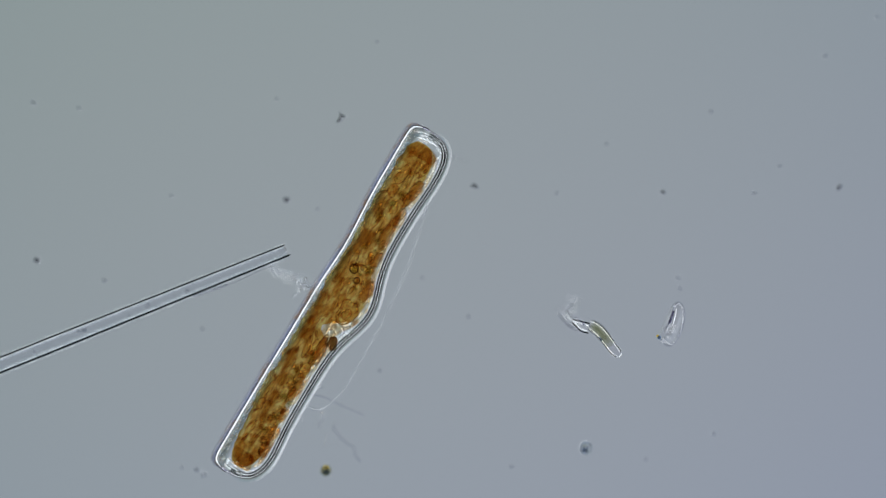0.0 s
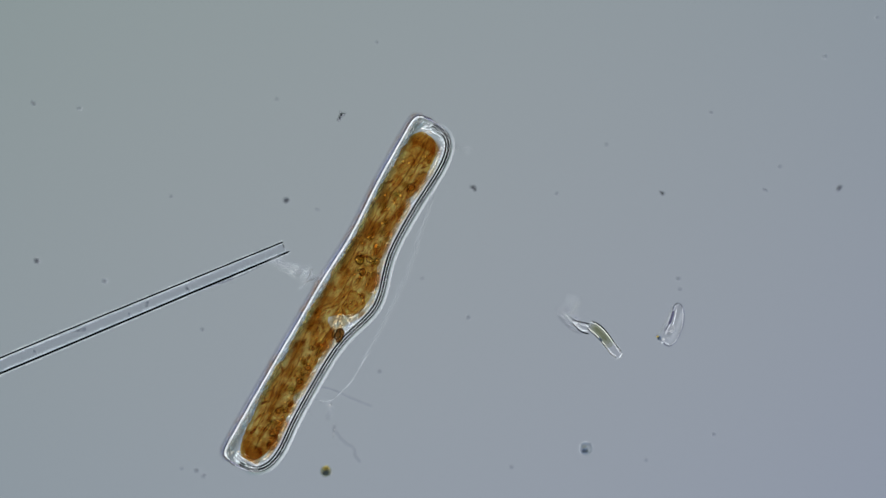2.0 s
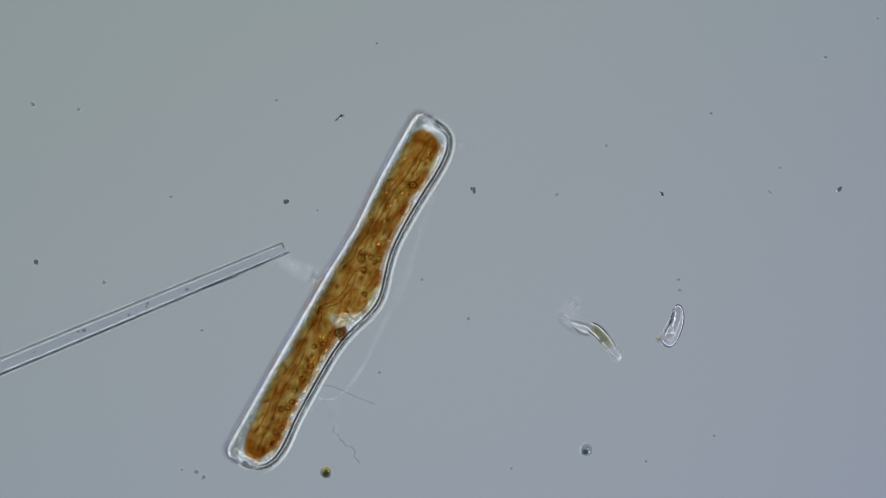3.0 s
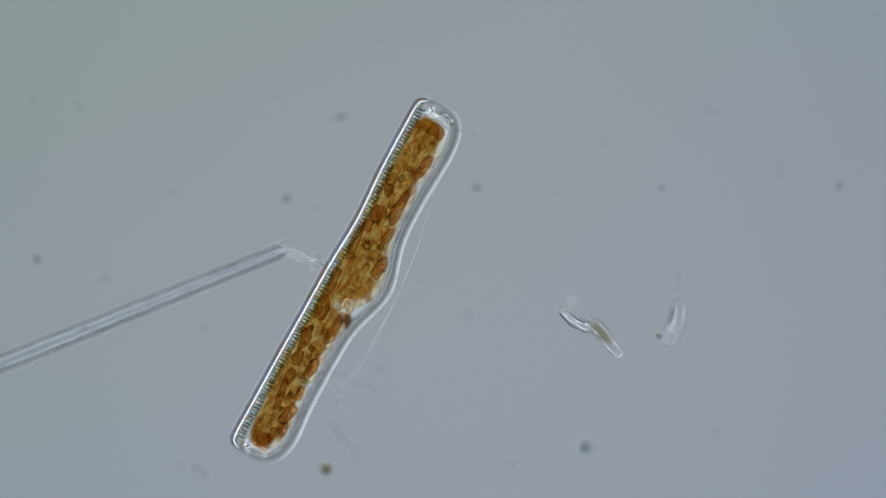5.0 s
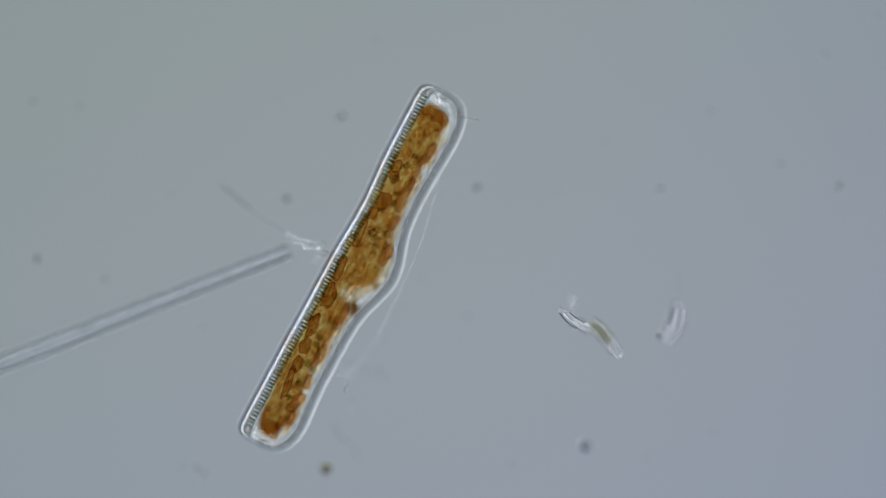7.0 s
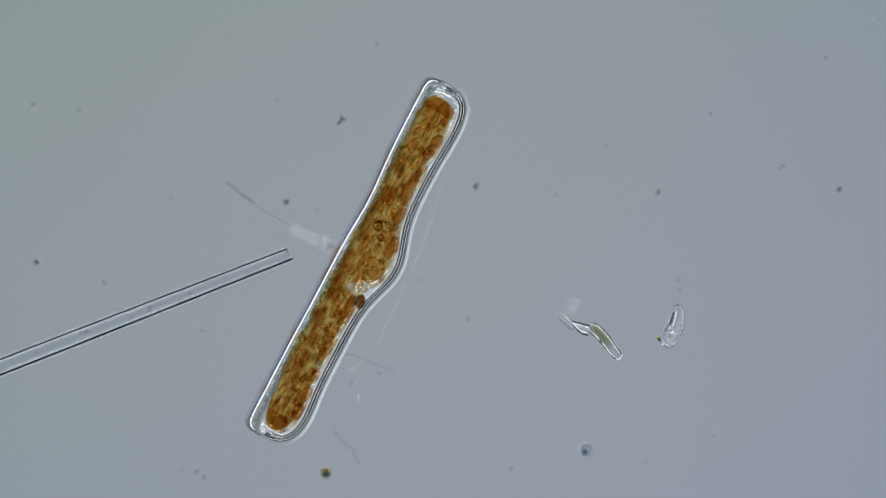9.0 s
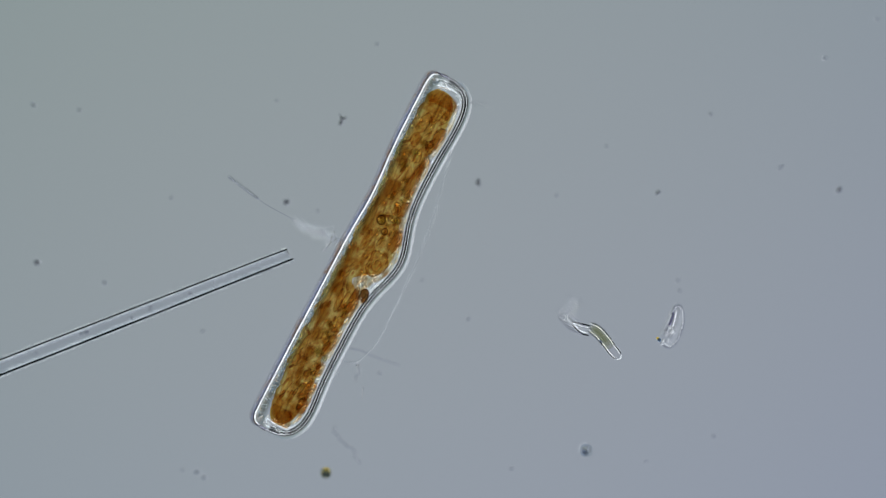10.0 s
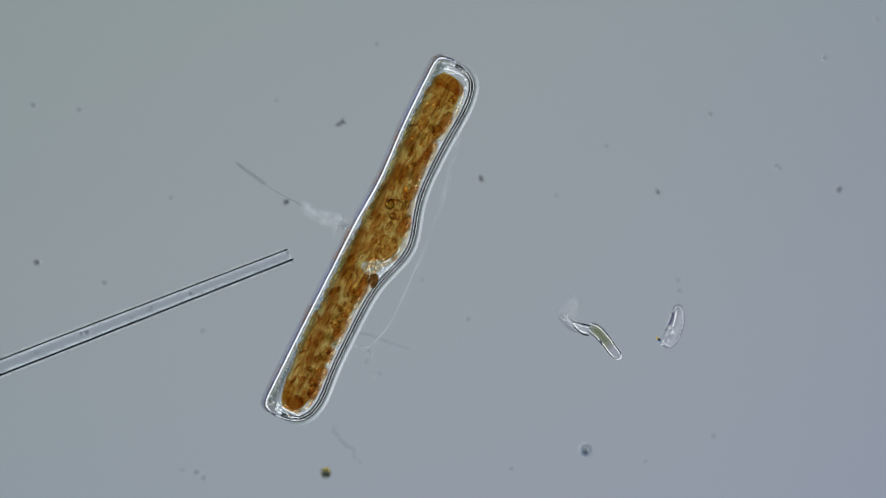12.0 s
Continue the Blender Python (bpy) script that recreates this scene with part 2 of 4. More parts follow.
def put(x, y, z=0.0):
    """A place over the slide: plan units from the upper left corner of the view, height in mm."""
    h = z * 0.001
    k = U * (LENS_GAP + FOCUS - h) / LENS_GAP
    return Vector(((x - 784) * k, (441 - y) * k, h))


def bell(x, centre, width):
    return math.exp(-((x - centre) / width) ** 2)


# ---- structure: slide and light ----
def make_slide():
    bm = bmesh.new()
    bmesh.ops.create_cube(bm, size=1.0)
    for v in bm.verts:
        v.co = Vector((v.co.x * 0.9, v.co.y * 0.6, v.co.z * 0.012 - 0.006))
    bmesh.ops.bevel(bm, geom=bm.edges[:], offset=0.002, segments=2, affect="EDGES")
    me = bpy.data.meshes.new("glass_slide")
    bm.to_mesh(me)
    bm.free()
    me.materials.append(M_SLIDE)
    return tagged(new("ground_glass_slide", me), "clear flat glass microscope slide under the water film", "slide", kind="structure")


def make_light():
    rings = []
    for r, z in ((1.21, -0.08), (1.25, -0.05), (1.23, -0.01), (1.2, 0.0), (0.6, 0.0)):
        rings.append([(r * math.cos(a), r * math.sin(a), z) for a in (2 * math.pi * j / 64 for j in range(64))])
    v, f = lathe_rings(rings)
    ob = new("backdrop_condenser_lens", mesh_of("condenser_lens", v, f, M_LIT, smooth=False))
    ob.location = (0, 0, -3.0)
    return tagged(ob, "pale grey lit condenser lens with an added bright ring beneath the slide", "light field", kind="structure")


make_slide()
make_light()

# ---- the large diatom: outline in plan units, u along the cell, w across it ----
HALF = 350.0
TILT = 0.0030       # the margin with the ribs lies this much higher than the middle, the humped one lower
RISE = 0.0098       # height of the cell's middle


def left_edge(u):
    w = -6.5 + 6.0 * bell(u, 105, 75) + 1.5 * bell(u, -60, 90)
    return 25 - (25 - w) * max(1 - (abs(u) / HALF) ** 60, 0) ** 0.5


def right_edge(u):
    w = 77.5 + 25.5 * bell(u, 17, 66) + 6.0 * bell(u, -295, 50) + 4.5 * bell(u, 285, 60)
    return 25 + (w - 25) * max(1 - (abs(u) / HALF) ** 20, 0) ** 0.45


def depth(u):
    return (37 + 4 * bell(u, 15, 70)) * max(1 - (abs(u) / HALF) ** 14, 0.0) ** 0.5


def local(u, w, z):
    """From plan units on the cell and metres of height to the cell's own space."""
    return Vector((u * U, -w * U, z))


def section(u, inset, n=40, squareness=0.6):
    """One ring of the shell's skin across the cell."""
    a, b = left_edge(u) + inset, right_edge(u) - inset
    c, h, d = (a + b) / 2, max((b - a) / 2, 0.3), max(depth(u) - inset, 0.3)
    ring = []
    for j in range(n):
        t = 2 * math.pi * j / n
        co, si = math.cos(t), math.sin(t)
        x = math.copysign(abs(co) ** squareness, co)
        y = math.copysign(abs(si) ** squareness, si)
        ring.append(tuple(local(u, c + h * x, RISE - TILT * x * h / 45 + d * U * y)))
    return ring


def stations(count, reach):
    return [reach * math.copysign(1 - (1 - abs(s)) ** 2.4, s) for s in (2 * i / count - 1 for i in range(count + 1))]


def margin(edge, inset, reach):
    """Points along one margin, moved towards the middle square to the outline."""
    pts = []
    for u in stations(110, reach):
        d = Vector((2.0, edge(min(u + 1, HALF)) - edge(max(u - 1, -HALF)))).normalized()
        inward = Vector((d.y, -d.x)) if edge is right_edge else Vector((-d.y, d.x))
        pts.append((u + inward.x * inset, edge(u) + inward.y * inset))
    return pts


def outward(pts):
    """The way out of the cell at each point of a margin."""
    ways = []
    for i in range(len(pts)):
        d = Vector(pts[min(i + 1, len(pts) - 1)]) - Vector(pts[max(i - 1, 0)])
        n = Vector((-d.y, d.x)).normalized()
        ways.append(n if n.dot(Vector(pts[i]) - Vector((pts[i][0] * 0.95, 36.0))) > 0 else -n)
    return ways


def evenly(pts, step):
    """Points at even steps along a line, each with the line's direction there."""
    res, left = [], 0.0
    for p, q in zip(pts, pts[1:]):
        p, q = Vector(p), Vector(q)
        d = (q - p).length
        while left < d:
            res.append((p.lerp(q, left / d), math.degrees(math.atan2(q.y - p.y, q.x - p.x))))
            left += step
        left -= d
    return res


def hem(edge, start, width, thick, z, reach, lipped=False):
    """A clear wedge added round a margin to bend light into a halo, thinner outwards, or lipped: thicker outwards."""
    pts = margin(edge, 0.0, reach)
    rings = []
    for i, (p, n) in enumerate(zip(pts, outward(pts))):
        k = min(1.0, 0.1 + min(i, len(pts) - 1 - i) / 9)
        a, b, h = Vector(p) + n * start * k, Vector(p) + n * (start + width) * k, thick * k
        if lipped:
            a, b = b, a
        rings.append([tuple(local(a.x, a.y, z + h * U / 2)), tuple(local(a.x, a.y, z - h * U / 2)), tuple(local(b.x, b.y, z - 0.05 * U)), tuple(local(b.x, b.y, z + 0.05 * U))])
    return lathe_rings(rings)


def gem(a, b, h, sides=8):
    """A bead that comes to a low point above and below."""
    ring = [(a * U * math.cos(t), b * U * math.sin(t), 0.0) for t in (2 * math.pi * j / sides for j in range(sides))]
    verts = ring + [(0, 0, h * U), (0, 0, -h * U)]
    faces = [(j, (j + 1) % sides, sides) for j in range(sides)] + [((j + 1) % sides, j, sides + 1) for j in range(sides)]
    return verts, faces


def level(w, z):
    """Height in metres of what lies at w across the cell, from the height in mm at its middle."""
    return z * 0.001 - TILT * 0.3 * (w - 40) / 45


def make_diatom():
    cell = new("diatom")
    tagged(cell, "large golden-brown diatom with a clear glassy shell", "diatom")
    outer = lathe_rings([section(u, 0.0) for u in stations(150, HALF - 0.01)])
    inner = lathe_rings([section(u, 2.6) for u in stations(150, HALF - 3.4)], flip=True)
    v, f = joined([outer, inner])
    shell = part("shell", mesh_of("shell", v, f, M_SILICA), cell, "clear silica shell with a bulge on one side")

    # the humped margin: three dark lines, refraction shade put in as tint, with bright ones between, and an added halo
    # wedge
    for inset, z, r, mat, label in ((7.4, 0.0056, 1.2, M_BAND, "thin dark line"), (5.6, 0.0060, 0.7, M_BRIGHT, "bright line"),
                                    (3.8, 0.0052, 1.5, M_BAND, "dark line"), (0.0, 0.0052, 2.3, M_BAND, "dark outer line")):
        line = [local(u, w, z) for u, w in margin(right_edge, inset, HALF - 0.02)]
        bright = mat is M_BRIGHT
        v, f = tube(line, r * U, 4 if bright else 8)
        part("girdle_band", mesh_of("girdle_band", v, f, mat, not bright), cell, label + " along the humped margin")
    v, f = hem(right_edge, 1.4, 4.8, 4.0, 0.0018, HALF - 0.8)
    part("hem", mesh_of("hem", v, f, M_HALO, False), cell, "clear wedge added for the halo round the humped margin")
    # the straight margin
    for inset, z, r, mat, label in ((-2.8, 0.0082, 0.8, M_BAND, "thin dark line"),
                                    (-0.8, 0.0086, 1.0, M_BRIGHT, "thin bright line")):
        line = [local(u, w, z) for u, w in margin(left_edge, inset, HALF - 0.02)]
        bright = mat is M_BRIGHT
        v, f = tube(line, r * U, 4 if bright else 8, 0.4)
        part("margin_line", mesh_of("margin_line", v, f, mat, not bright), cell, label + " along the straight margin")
    # A violet flange outside the straight margin puts its soft shade into pigment.
    pts = margin(left_edge, 0.0, HALF - 3.0)
    rings = []
    for i, (p, n) in enumerate(zip(pts, outward(pts))):
        k = min(1.0, 0.1 + min(i, len(pts) - 1 - i) / 12)
        a, b = Vector(p) + n * 3.2 * k, Vector(p) + n * (3.2 + 6.0 * k)
        rings.append([tuple(local(a.x, a.y, 0.0090)), tuple(local(b.x, b.y, 0.0125)), tuple(local(b.x, b.y, 0.0127)), tuple(local(a.x, a.y, 0.0093))])
    v, f = lathe_rings(rings)
    part("shade_flange", mesh_of("shade_flange", v, f, M_SHADE, False), cell, "thin violet flange put in as the shade beside the straight margin")
    v, f = hem(left_edge, 1.6, 4.0, 3.3, 0.0024, HALF - 1.2)
    part("hem", mesh_of("hem", v, f, M_HALO, False), cell, "clear wedge added for the halo round the straight margin")

    # violet tinted tubes put in as the dark outline of the two ends, and the bright seams inside them
    for end in (1, -1):
        pts = []
        for i in range(19):
            w = 1 + 3.75 * i
            k = max(w - 25, 0) / 53
            u = end * (HALF + 0.3) * (1 - min(k, 0.98) ** 2.2) ** 0.05
            pts.append(local(u, w, RISE - 0.0028 - TILT * (w - 40) / 45))
        v, f = tube(pts, 1.5 * U, 8)
        part("end_rim", mesh_of("end_rim", v, f, M_VIOLET), cell, "dark violet outline put round the blunt end")
        for inset, z, r in ((5.5, 0.0075, 1.0), (10.5, 0.0085, 1.1), (16.0, 0.0060, 1.0)):
            pts = []
            for i in range(25):
                w = 12 + (56 - inset) * i / 24
                k = abs(w - 36) / 46
                u = end * (HALF - inset) * (1 - k ** 2.6) ** 0.06 + 1.2 * noise.noise(Vector((w * 0.12, inset, end)))
                pts.append(local(u, w, z + 0.0006 * noise.noise(Vector((w * 0.2, end, inset)))))
            v, f = tube(pts, r * U, 4)
            part("end_seam", mesh_of("end_seam", v, f, M_BRIGHT, False), cell, "bright seam inside the blunt end")
        ring = [Vector((8 * U * math.cos(t), 7 * U * math.sin(t), 0)) for t in (2 * math.pi * j / 28 for j in range(29))]
        v, f = tube(ring, 1.0 * U, 8, 1.0)
        part("end_knob", mesh_of("end_knob", v, f, M_RIB), cell, "clear ring at the corner of the end", Matrix.Translation(local(end * 338, 6, 0.0125)))
        # the cleft between the two halves of the shell, its darkness put into a tinted tube
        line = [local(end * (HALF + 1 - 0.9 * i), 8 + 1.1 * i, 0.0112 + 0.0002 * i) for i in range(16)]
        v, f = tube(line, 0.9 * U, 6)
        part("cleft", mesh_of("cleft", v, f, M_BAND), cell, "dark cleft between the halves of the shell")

    # cross ribs on the straight, higher margin: one mesh, many ribs
    arc = [Vector((0, -w * U, z)) for w, z in ((2.5, 0.0150), (5, 0.0156), (9, 0.0163), (13, 0.0168), (17, 0.0171))]
    v, f = tube(arc, 1.9 * U, 6)
    rib = mesh_of("rib", v, f, M_RIB)
    rings = []
    for u in stations(80, HALF - 6):
        c = left_edge(u)
        top = [local(u, c + w, z) for w, z in ((0, 0.0140), (3, 0.0148), (6, 0.0155), (10, 0.0162), (16, 0.0167))]
        low = [local(u, c + w, z - 0.0005) for w, z in ((16, 0.0167), (10, 0.0162), (6, 0.0155), (3, 0.0148), (0, 0.0140))]
        rings.append([tuple(q) for q in top + low])
    v, f = lathe_rings(rings)
    part("rib_tone_sheet", mesh_of("rib_tone_sheet", v, f, M_TONE), shell, "bluish grey sheet added under the ribs to dim the white")
    rng = random.Random(31)
    for i in range(104):
        u = -330 + i * 6.4
        part("rib", rib, shell, at=Matrix.Translation((u * U, -left_edge(u) * U, 0)) @ pose(0, 0, 0, 0, 0, rng.uniform(-6, 6)) @ Matrix.Diagonal((rng.uniform(0.8, 1.15), rng.uniform(0.85, 1.1), 1, 1)))

    # pores in a row inside the humped, lower margin, and a fainter row beside it
    v, f = gem(1.35, 1.6, 1.2)
    pore = mesh_of("pore", v, f, M_GEM, False)
    for p, turn in evenly(margin(right_edge, 11.0, HALF - 8), 5.8):
        part("pore", pore, shell, at=Matrix.Translation(local(p.x, p.y, 0.0036)) @ pose(0, 0, 0, 0, 0, -turn))
    v, f = gem(1.5, 1.9, 1.3)
    dot = mesh_of("fine_pore", v, f, M_GEM, False)
    for p, turn in evenly(margin(right_edge, 15.6, HALF - 14), 5.8):
        if abs(p.x) > 150 and rng.random() < 0.8:
            part("fine_pore", dot, shell, at=Matrix.Translation(local(p.x, p.y, 0.0052)) @ pose(0, 0, 0, 0, 0, -turn))
    # beads of the straight margin
    v, f = gem(2.1, 1.9, 1.55)
    bead = mesh_of("margin_pore", v, f, M_GEM, False)
    for p, turn in evenly(margin(left_edge, 1.8, HALF - 6), 4.6):
        part("margin_pore", bead, shell, at=Matrix.Translation(local(p.x, p.y, 0.0034)) @ pose(0, 0, 0, 0, 0, -turn))
    for p, turn in evenly(margin(left_edge, 6.4, HALF - 8), 5.2):
        k = rng.uniform(0.8, 1.25)
        part("margin_pore", bead, shell, at=Matrix.Translation(local(p.x, p.y + rng.uniform(-0.6, 1.0), 0.0080 + rng.uniform(-0.0006, 0.0006)))
             @ pose(0, 0, 0, 0, 0, -turn + rng.uniform(-25, 25)) @ Matrix.Diagonal((k * 0.75, k, k, 1)))
        if rng.random() < 0.4:
            part("margin_pore", bead, shell, at=Matrix.Translation(local(p.x + 2, p.y + 4.6 + rng.uniform(-1, 1.5), 0.0086)) @ pose(0, 0, 0, 0, 0, -turn + rng.uniform(-50, 50)) @ Matrix.Diagonal((0.7, 0.6, 0.6, 1)))

    # clear grains inside both ends
    v, f = gem(1.6, 1.0, 0.9, 6)
    grain = mesh_of("end_granule", v, f, M_GEM, False)
    for i in range(48):
        end = 1 if i % 2 else -1
        u, w, r = end * rng.uniform(326, 343), rng.uniform(4, 62), rng.uniform(1.0, 2.6)
        part("end_granule", grain, shell, at=Matrix.Translation(local(u, w, level(w, rng.uniform(5, 13))))
             @ pose(0, 0, 0, 0, 0, rng.uniform(0, 180)) @ Matrix.Diagonal((r, r, r, 1)))

    make_plastids(cell)
    return cell


def plastid_skin(lo, hi, left, right, thick, lift, seed, n=22, rings=150):
    out = []
    for i in range(rings + 1):
        s = 2 * i / rings - 1
        u = (lo + hi) / 2 + (hi - lo) / 2 * math.copysign(1 - (1 - abs(s)) ** 1.8, s)
        q = (u + 3.5) / 329.5
        k = max(1 - abs(q) ** 17, 0.0) ** 0.5
        a, b = left(u), right(u)
        c, h = (a + b) / 2, (b - a) / 2 * (0.12 + 0.88 * k)
        ring = []
        for j in range(n):
            t = 2 * math.pi * j / n
            x = math.copysign(abs(math.cos(t)) ** 0.75, math.cos(t))
            y = math.sin(t)
            bumpy = 1 + 0.10 * noise.noise(Vector((u * 0.05, x * 2, y * 2 + seed))) + 0.06 * noise.noise(Vector((u * 0.17, x * 4, y * 4 + seed)))
            ww = c + h * x * bumpy + (7.0 * y if x < 0 else 6.0 * y)
            ring.append(tuple(local(u, ww, RISE + lift - TILT * (ww - 40) / 45 + thick * k * U * y * bumpy)))
        out.append(ring)
    return lathe_rings(out)


def plastid_left(u):
    return 5 + 9 * bell(u, -345, 75) + 4 * bell(u, 110, 60) + 5 * noise.noise(Vector((u * 0.035, 1.3, 0))) + 2.5 * noise.noise(Vector((u * 0.12, 4.3, 0)))


def plastid_right(u):
    w = 63.5 + 24 * bell(u, 30, 50) + (1 - bell(abs(u), 330, 75)) * (7.0 * noise.noise(Vector((u * 0.03, 7.7, 0))) + 6 * noise.noise(Vector((u * 0.09, 9.1, 0))))
    w += 8 * bell(u, -110, 35) - 32 * bell(u, -42, 17) - 9 * bell(u, -196, 12) - 9 * bell(u, 205, 14) - 8 * bell(u, 30, 8)
    return min(w, right_edge(u) - 20)


def upper_right(u):
    """The upper layer reaches further over to the humped margin and nearly closes the notch."""
    return min(plastid_right(u) + 9 + 24 * bell(u, -42, 17), right_edge(u) - 9)


def lobe_mesh(name, a, b, seed, body, rim, edge=1.0, square=0.8, n=26):
    """A flat rounded lobe of half lengths a and b, its refractive dark outline put in as a thicker, darker brim."""
    line = []
    for j in range(n):
        t = 2 * math.pi * j / n
        co, si = math.cos(t), math.sin(t)
        k = 1 + 0.42 * noise.noise(Vector((co * 1.3 + seed, si * 1.3, seed * 0.7))) + 0.18 * noise.noise(Vector((co * 3 + seed, si * 3, seed)))
        line.append((a * k * math.copysign(abs(co) ** square, co), b * k * math.copysign(abs(si) ** square, si)))
    h = min(a, b) * 0.22
    rings = [[(x * q * U, y * q * U, z * h * U) for x, y in line] for q, z in ((0.45, -1.0), (0.85, -0.7), (1.0, 0.0), (0.85, 0.7), (0.45, 1.0))]
    v, f = lathe_rings(rings)
    count = len(f)
    closed = [Vector((x * U, y * U, 0)) for x, y in line + line[:2]]
    v, f = joined([(v, f), tube(closed, edge * U, 6, 1.0)])
    me = mesh_of(name, v, f, body)
    me.materials.append(rim)
    for i, p in enumerate(me.polygons):
        p.material_index = 0 if i < count else 1
    return me


def make_plastids(cell):
    v, f = plastid_skin(-333, 326, lambda u: max(plastid_left(u) - 2.0, left_edge(u) + 5), plastid_right, 7, -0.0038, 2.0)
    plate = part("chloroplast", mesh_of("chloroplast", v, f, M_CHLORO), cell, "long golden-brown chloroplast plate with ragged edges")
    for lo, hi in ((-331, -303), (-330, -284), (300, 324), (282, 323)):
        v, f = plastid_skin(lo, hi, plastid_left, plastid_right, 5, -0.0012, lo * 0.37, 18, 40)
        part("end_cap", mesh_of("end_cap", v, f, M_CAP), plate, "darker amber end of the plate")
    v, f = plastid_skin(-326, 320, lambda u: plastid_left(u) + 4, upper_right, 5, 0.0040, 8.0)
    part("upper_plate", mesh_of("upper_plate", v, f, M_UPPER), plate, "thin lobed upper layer of pigment")
    rng = random.Random(5)

    def lobe(u, w, a, b, z, body, rim, label, edge=1.0, turn=None):
        part("lobe", lobe_mesh("lobe", a, b, u * 0.37 + w, body, rim, edge), plate, label,
             Matrix.Translation(local(u, w, level(w, z))) @ pose(0, 0, 0, 0, 0, rng.uniform(-9, 9) if turn is None else turn))
    # crisp brown lobes of the upper layer by the ribs
    upper = ((133, 25, 18, 12), (62, 15, 27, 9), (-10, 13, 22, 8), (-60, 19, 26, 11), (-120, 19, 21, 9), (198, 18, 11, 9), (178, 24, 10, 8),
             (-195, 27, 14, 8), (-232, 29, 30, 6), (105, 20, 12, 9), (-158, 24, 15, 9))
    for i, (u, w, a, b) in enumerate(upper):
        lobe(u, w, a, b, 15.2 + 0.5 * (i % 3), M_LOBE, M_RIMB, "dark brown rounded lobe", 0.6)
    # russet lobes of the middle layer by the humped margin
    side = ((242, 57, 23, 9), (154, 58, 34, 9), (48, 72, 20, 9), (-86, 71, 28, 8), (-164, 64, 21, 8), (-254, 60, 23, 9), (198, 61, 12, 6),
            (105, 74, 16, 7), (-212, 60, 13, 6), (-285, 58, 14, 7))
    for i, (u, w, a, b) in enumerate(side):
        lobe(u, min(w + 3, right_edge(u) - 15 - b), a, b, 11.5 + (i % 3), M_TIP, M_RIMB, "russet rounded lobe", 0.9)
    lobe(0, 65, 22, 16, 7.6, M_TANBODY, M_RIMT, "large pale tan lobe beside the clear vacuole", 1.0, 0)
    lobe(-60, 69, 12, 8, 7.2, M_NUT, M_RIMB, "umber block beside the clear vacuole", 1.3, 6)
    lobe(310, 46, 13, 14, 12.5, M_TIP, M_RIMT, "dark russet lobe at the end")
    lobe(-318, 42, 13, 15, 11.5, M_TIP, M_RIMT, "dark russet lobe at the end")
    # thin tan lobes through the layers
    placed = [*upper, *side]
    for i in range(1500):
        u = rng.uniform(-305, 305)
        w = rng.uniform(plastid_left(u) + 7, plastid_right(u) - 5)
        a, b = rng.uniform(8, 24), rng.uniform(4, 8.5)
        if len(placed) < 80 and all(((u - o[0]) / (a + o[2])) ** 2 + ((w - o[1]) / (b + o[3])) ** 2 > 1.2 for o in placed):
            placed.append((u, w, a, b))
            z = (8.2, 14.6, 8.8, 11.5)[len(placed) % 4] + rng.uniform(-0.7, 0.7)
            lobe(u, w, a, b, z, M_TANBODY, M_RIMT, "tan rounded lobe", 0.7)
    # dark seams in the lower layer
    for lo, hi, k0, k1 in ((-318, -120, 0.55, 0.42), (-90, 175, 0.2, 0.62), (-290, -60, 0.25, 0.2), (120, 315, 0.35, 0.5), (40, 240, 0.18, 0.3), (-60, 90, 0.45, 0.5), (200, 318, 0.66, 0.6)):
        line = []
        for i in range(24):
            u = lo + (hi - lo) * i / 23
            k = k0 + (k1 - k0) * i / 23 + 0.05 * noise.noise(Vector((u * 0.03, k0 * 9, 0)))
            w = plastid_left(u) * (1 - k) + plastid_right(u) * k
            line.append(local(u, w, level(w, 4.4)))
        v, f = tube(line, [(0.8 + 0.9 * abs(noise.noise(Vector((i * 0.3, lo * 0.1, 2))))) * U for i in range(24)], 6)
        part("seam", mesh_of("seam", v, f, M_RIMT), plate, "dark seam between strands of pigment")
    # brown and amber flecks
    kinds = [lobe_mesh("fleck", 1.0 + 0.4 * (k % 3), 0.55, 3.1 * k, (M_TIP, M_LOBE, M_TANBODY)[k % 3], M_RIMB if k % 2 else M_RIMT, 0.1, 0.9, 12) for k in range(6)]
    for i in range(130):
        u = rng.uniform(-318, 312)
        w = rng.uniform(plastid_left(u) + 4, plastid_right(u) - 3)
        k = rng.uniform(2.2, 5.2)
        part("fleck", kinds[i % 6], plate, at=Matrix.Translation(local(u, w, level(w, (8.0, 15.0, 4.6, 7.2)[i % 4] + rng.uniform(-0.8, 0.8))))
             @ pose(0, 0, 0, 0, 0, rng.gauss(0, 22)) @ Matrix.Diagonal((k, k * rng.uniform(0.7, 1.1), k, 1)))
    # droplets: a clear body, its dark outline put in as a tinted ring
    ring = [Vector((U * math.cos(t), U * math.sin(t), 0)) for t in (2 * math.pi * j / 16 for j in range(17))]

    def droplet_mesh(name, core, skin, edge, height):
        v, f = gem(0.72, 0.72, height, 10)
        count = len(f)
        v, f = joined([(v, f), tube(ring, edge * U, 6, 1.0)])
        me = mesh_of(name, v, f, core, False)
        me.materials.append(skin)
        for i, p in enumerate(me.polygons):
            p.material_index = 0 if i < count else 1
        return me
    olive = droplet_mesh("olive_droplet", M_GRAIN, M_OLIVE, 0.2, 0.3)
    gold = droplet_mesh("oil_droplet", M_OIL, M_RIMT, 0.16, 0.38)
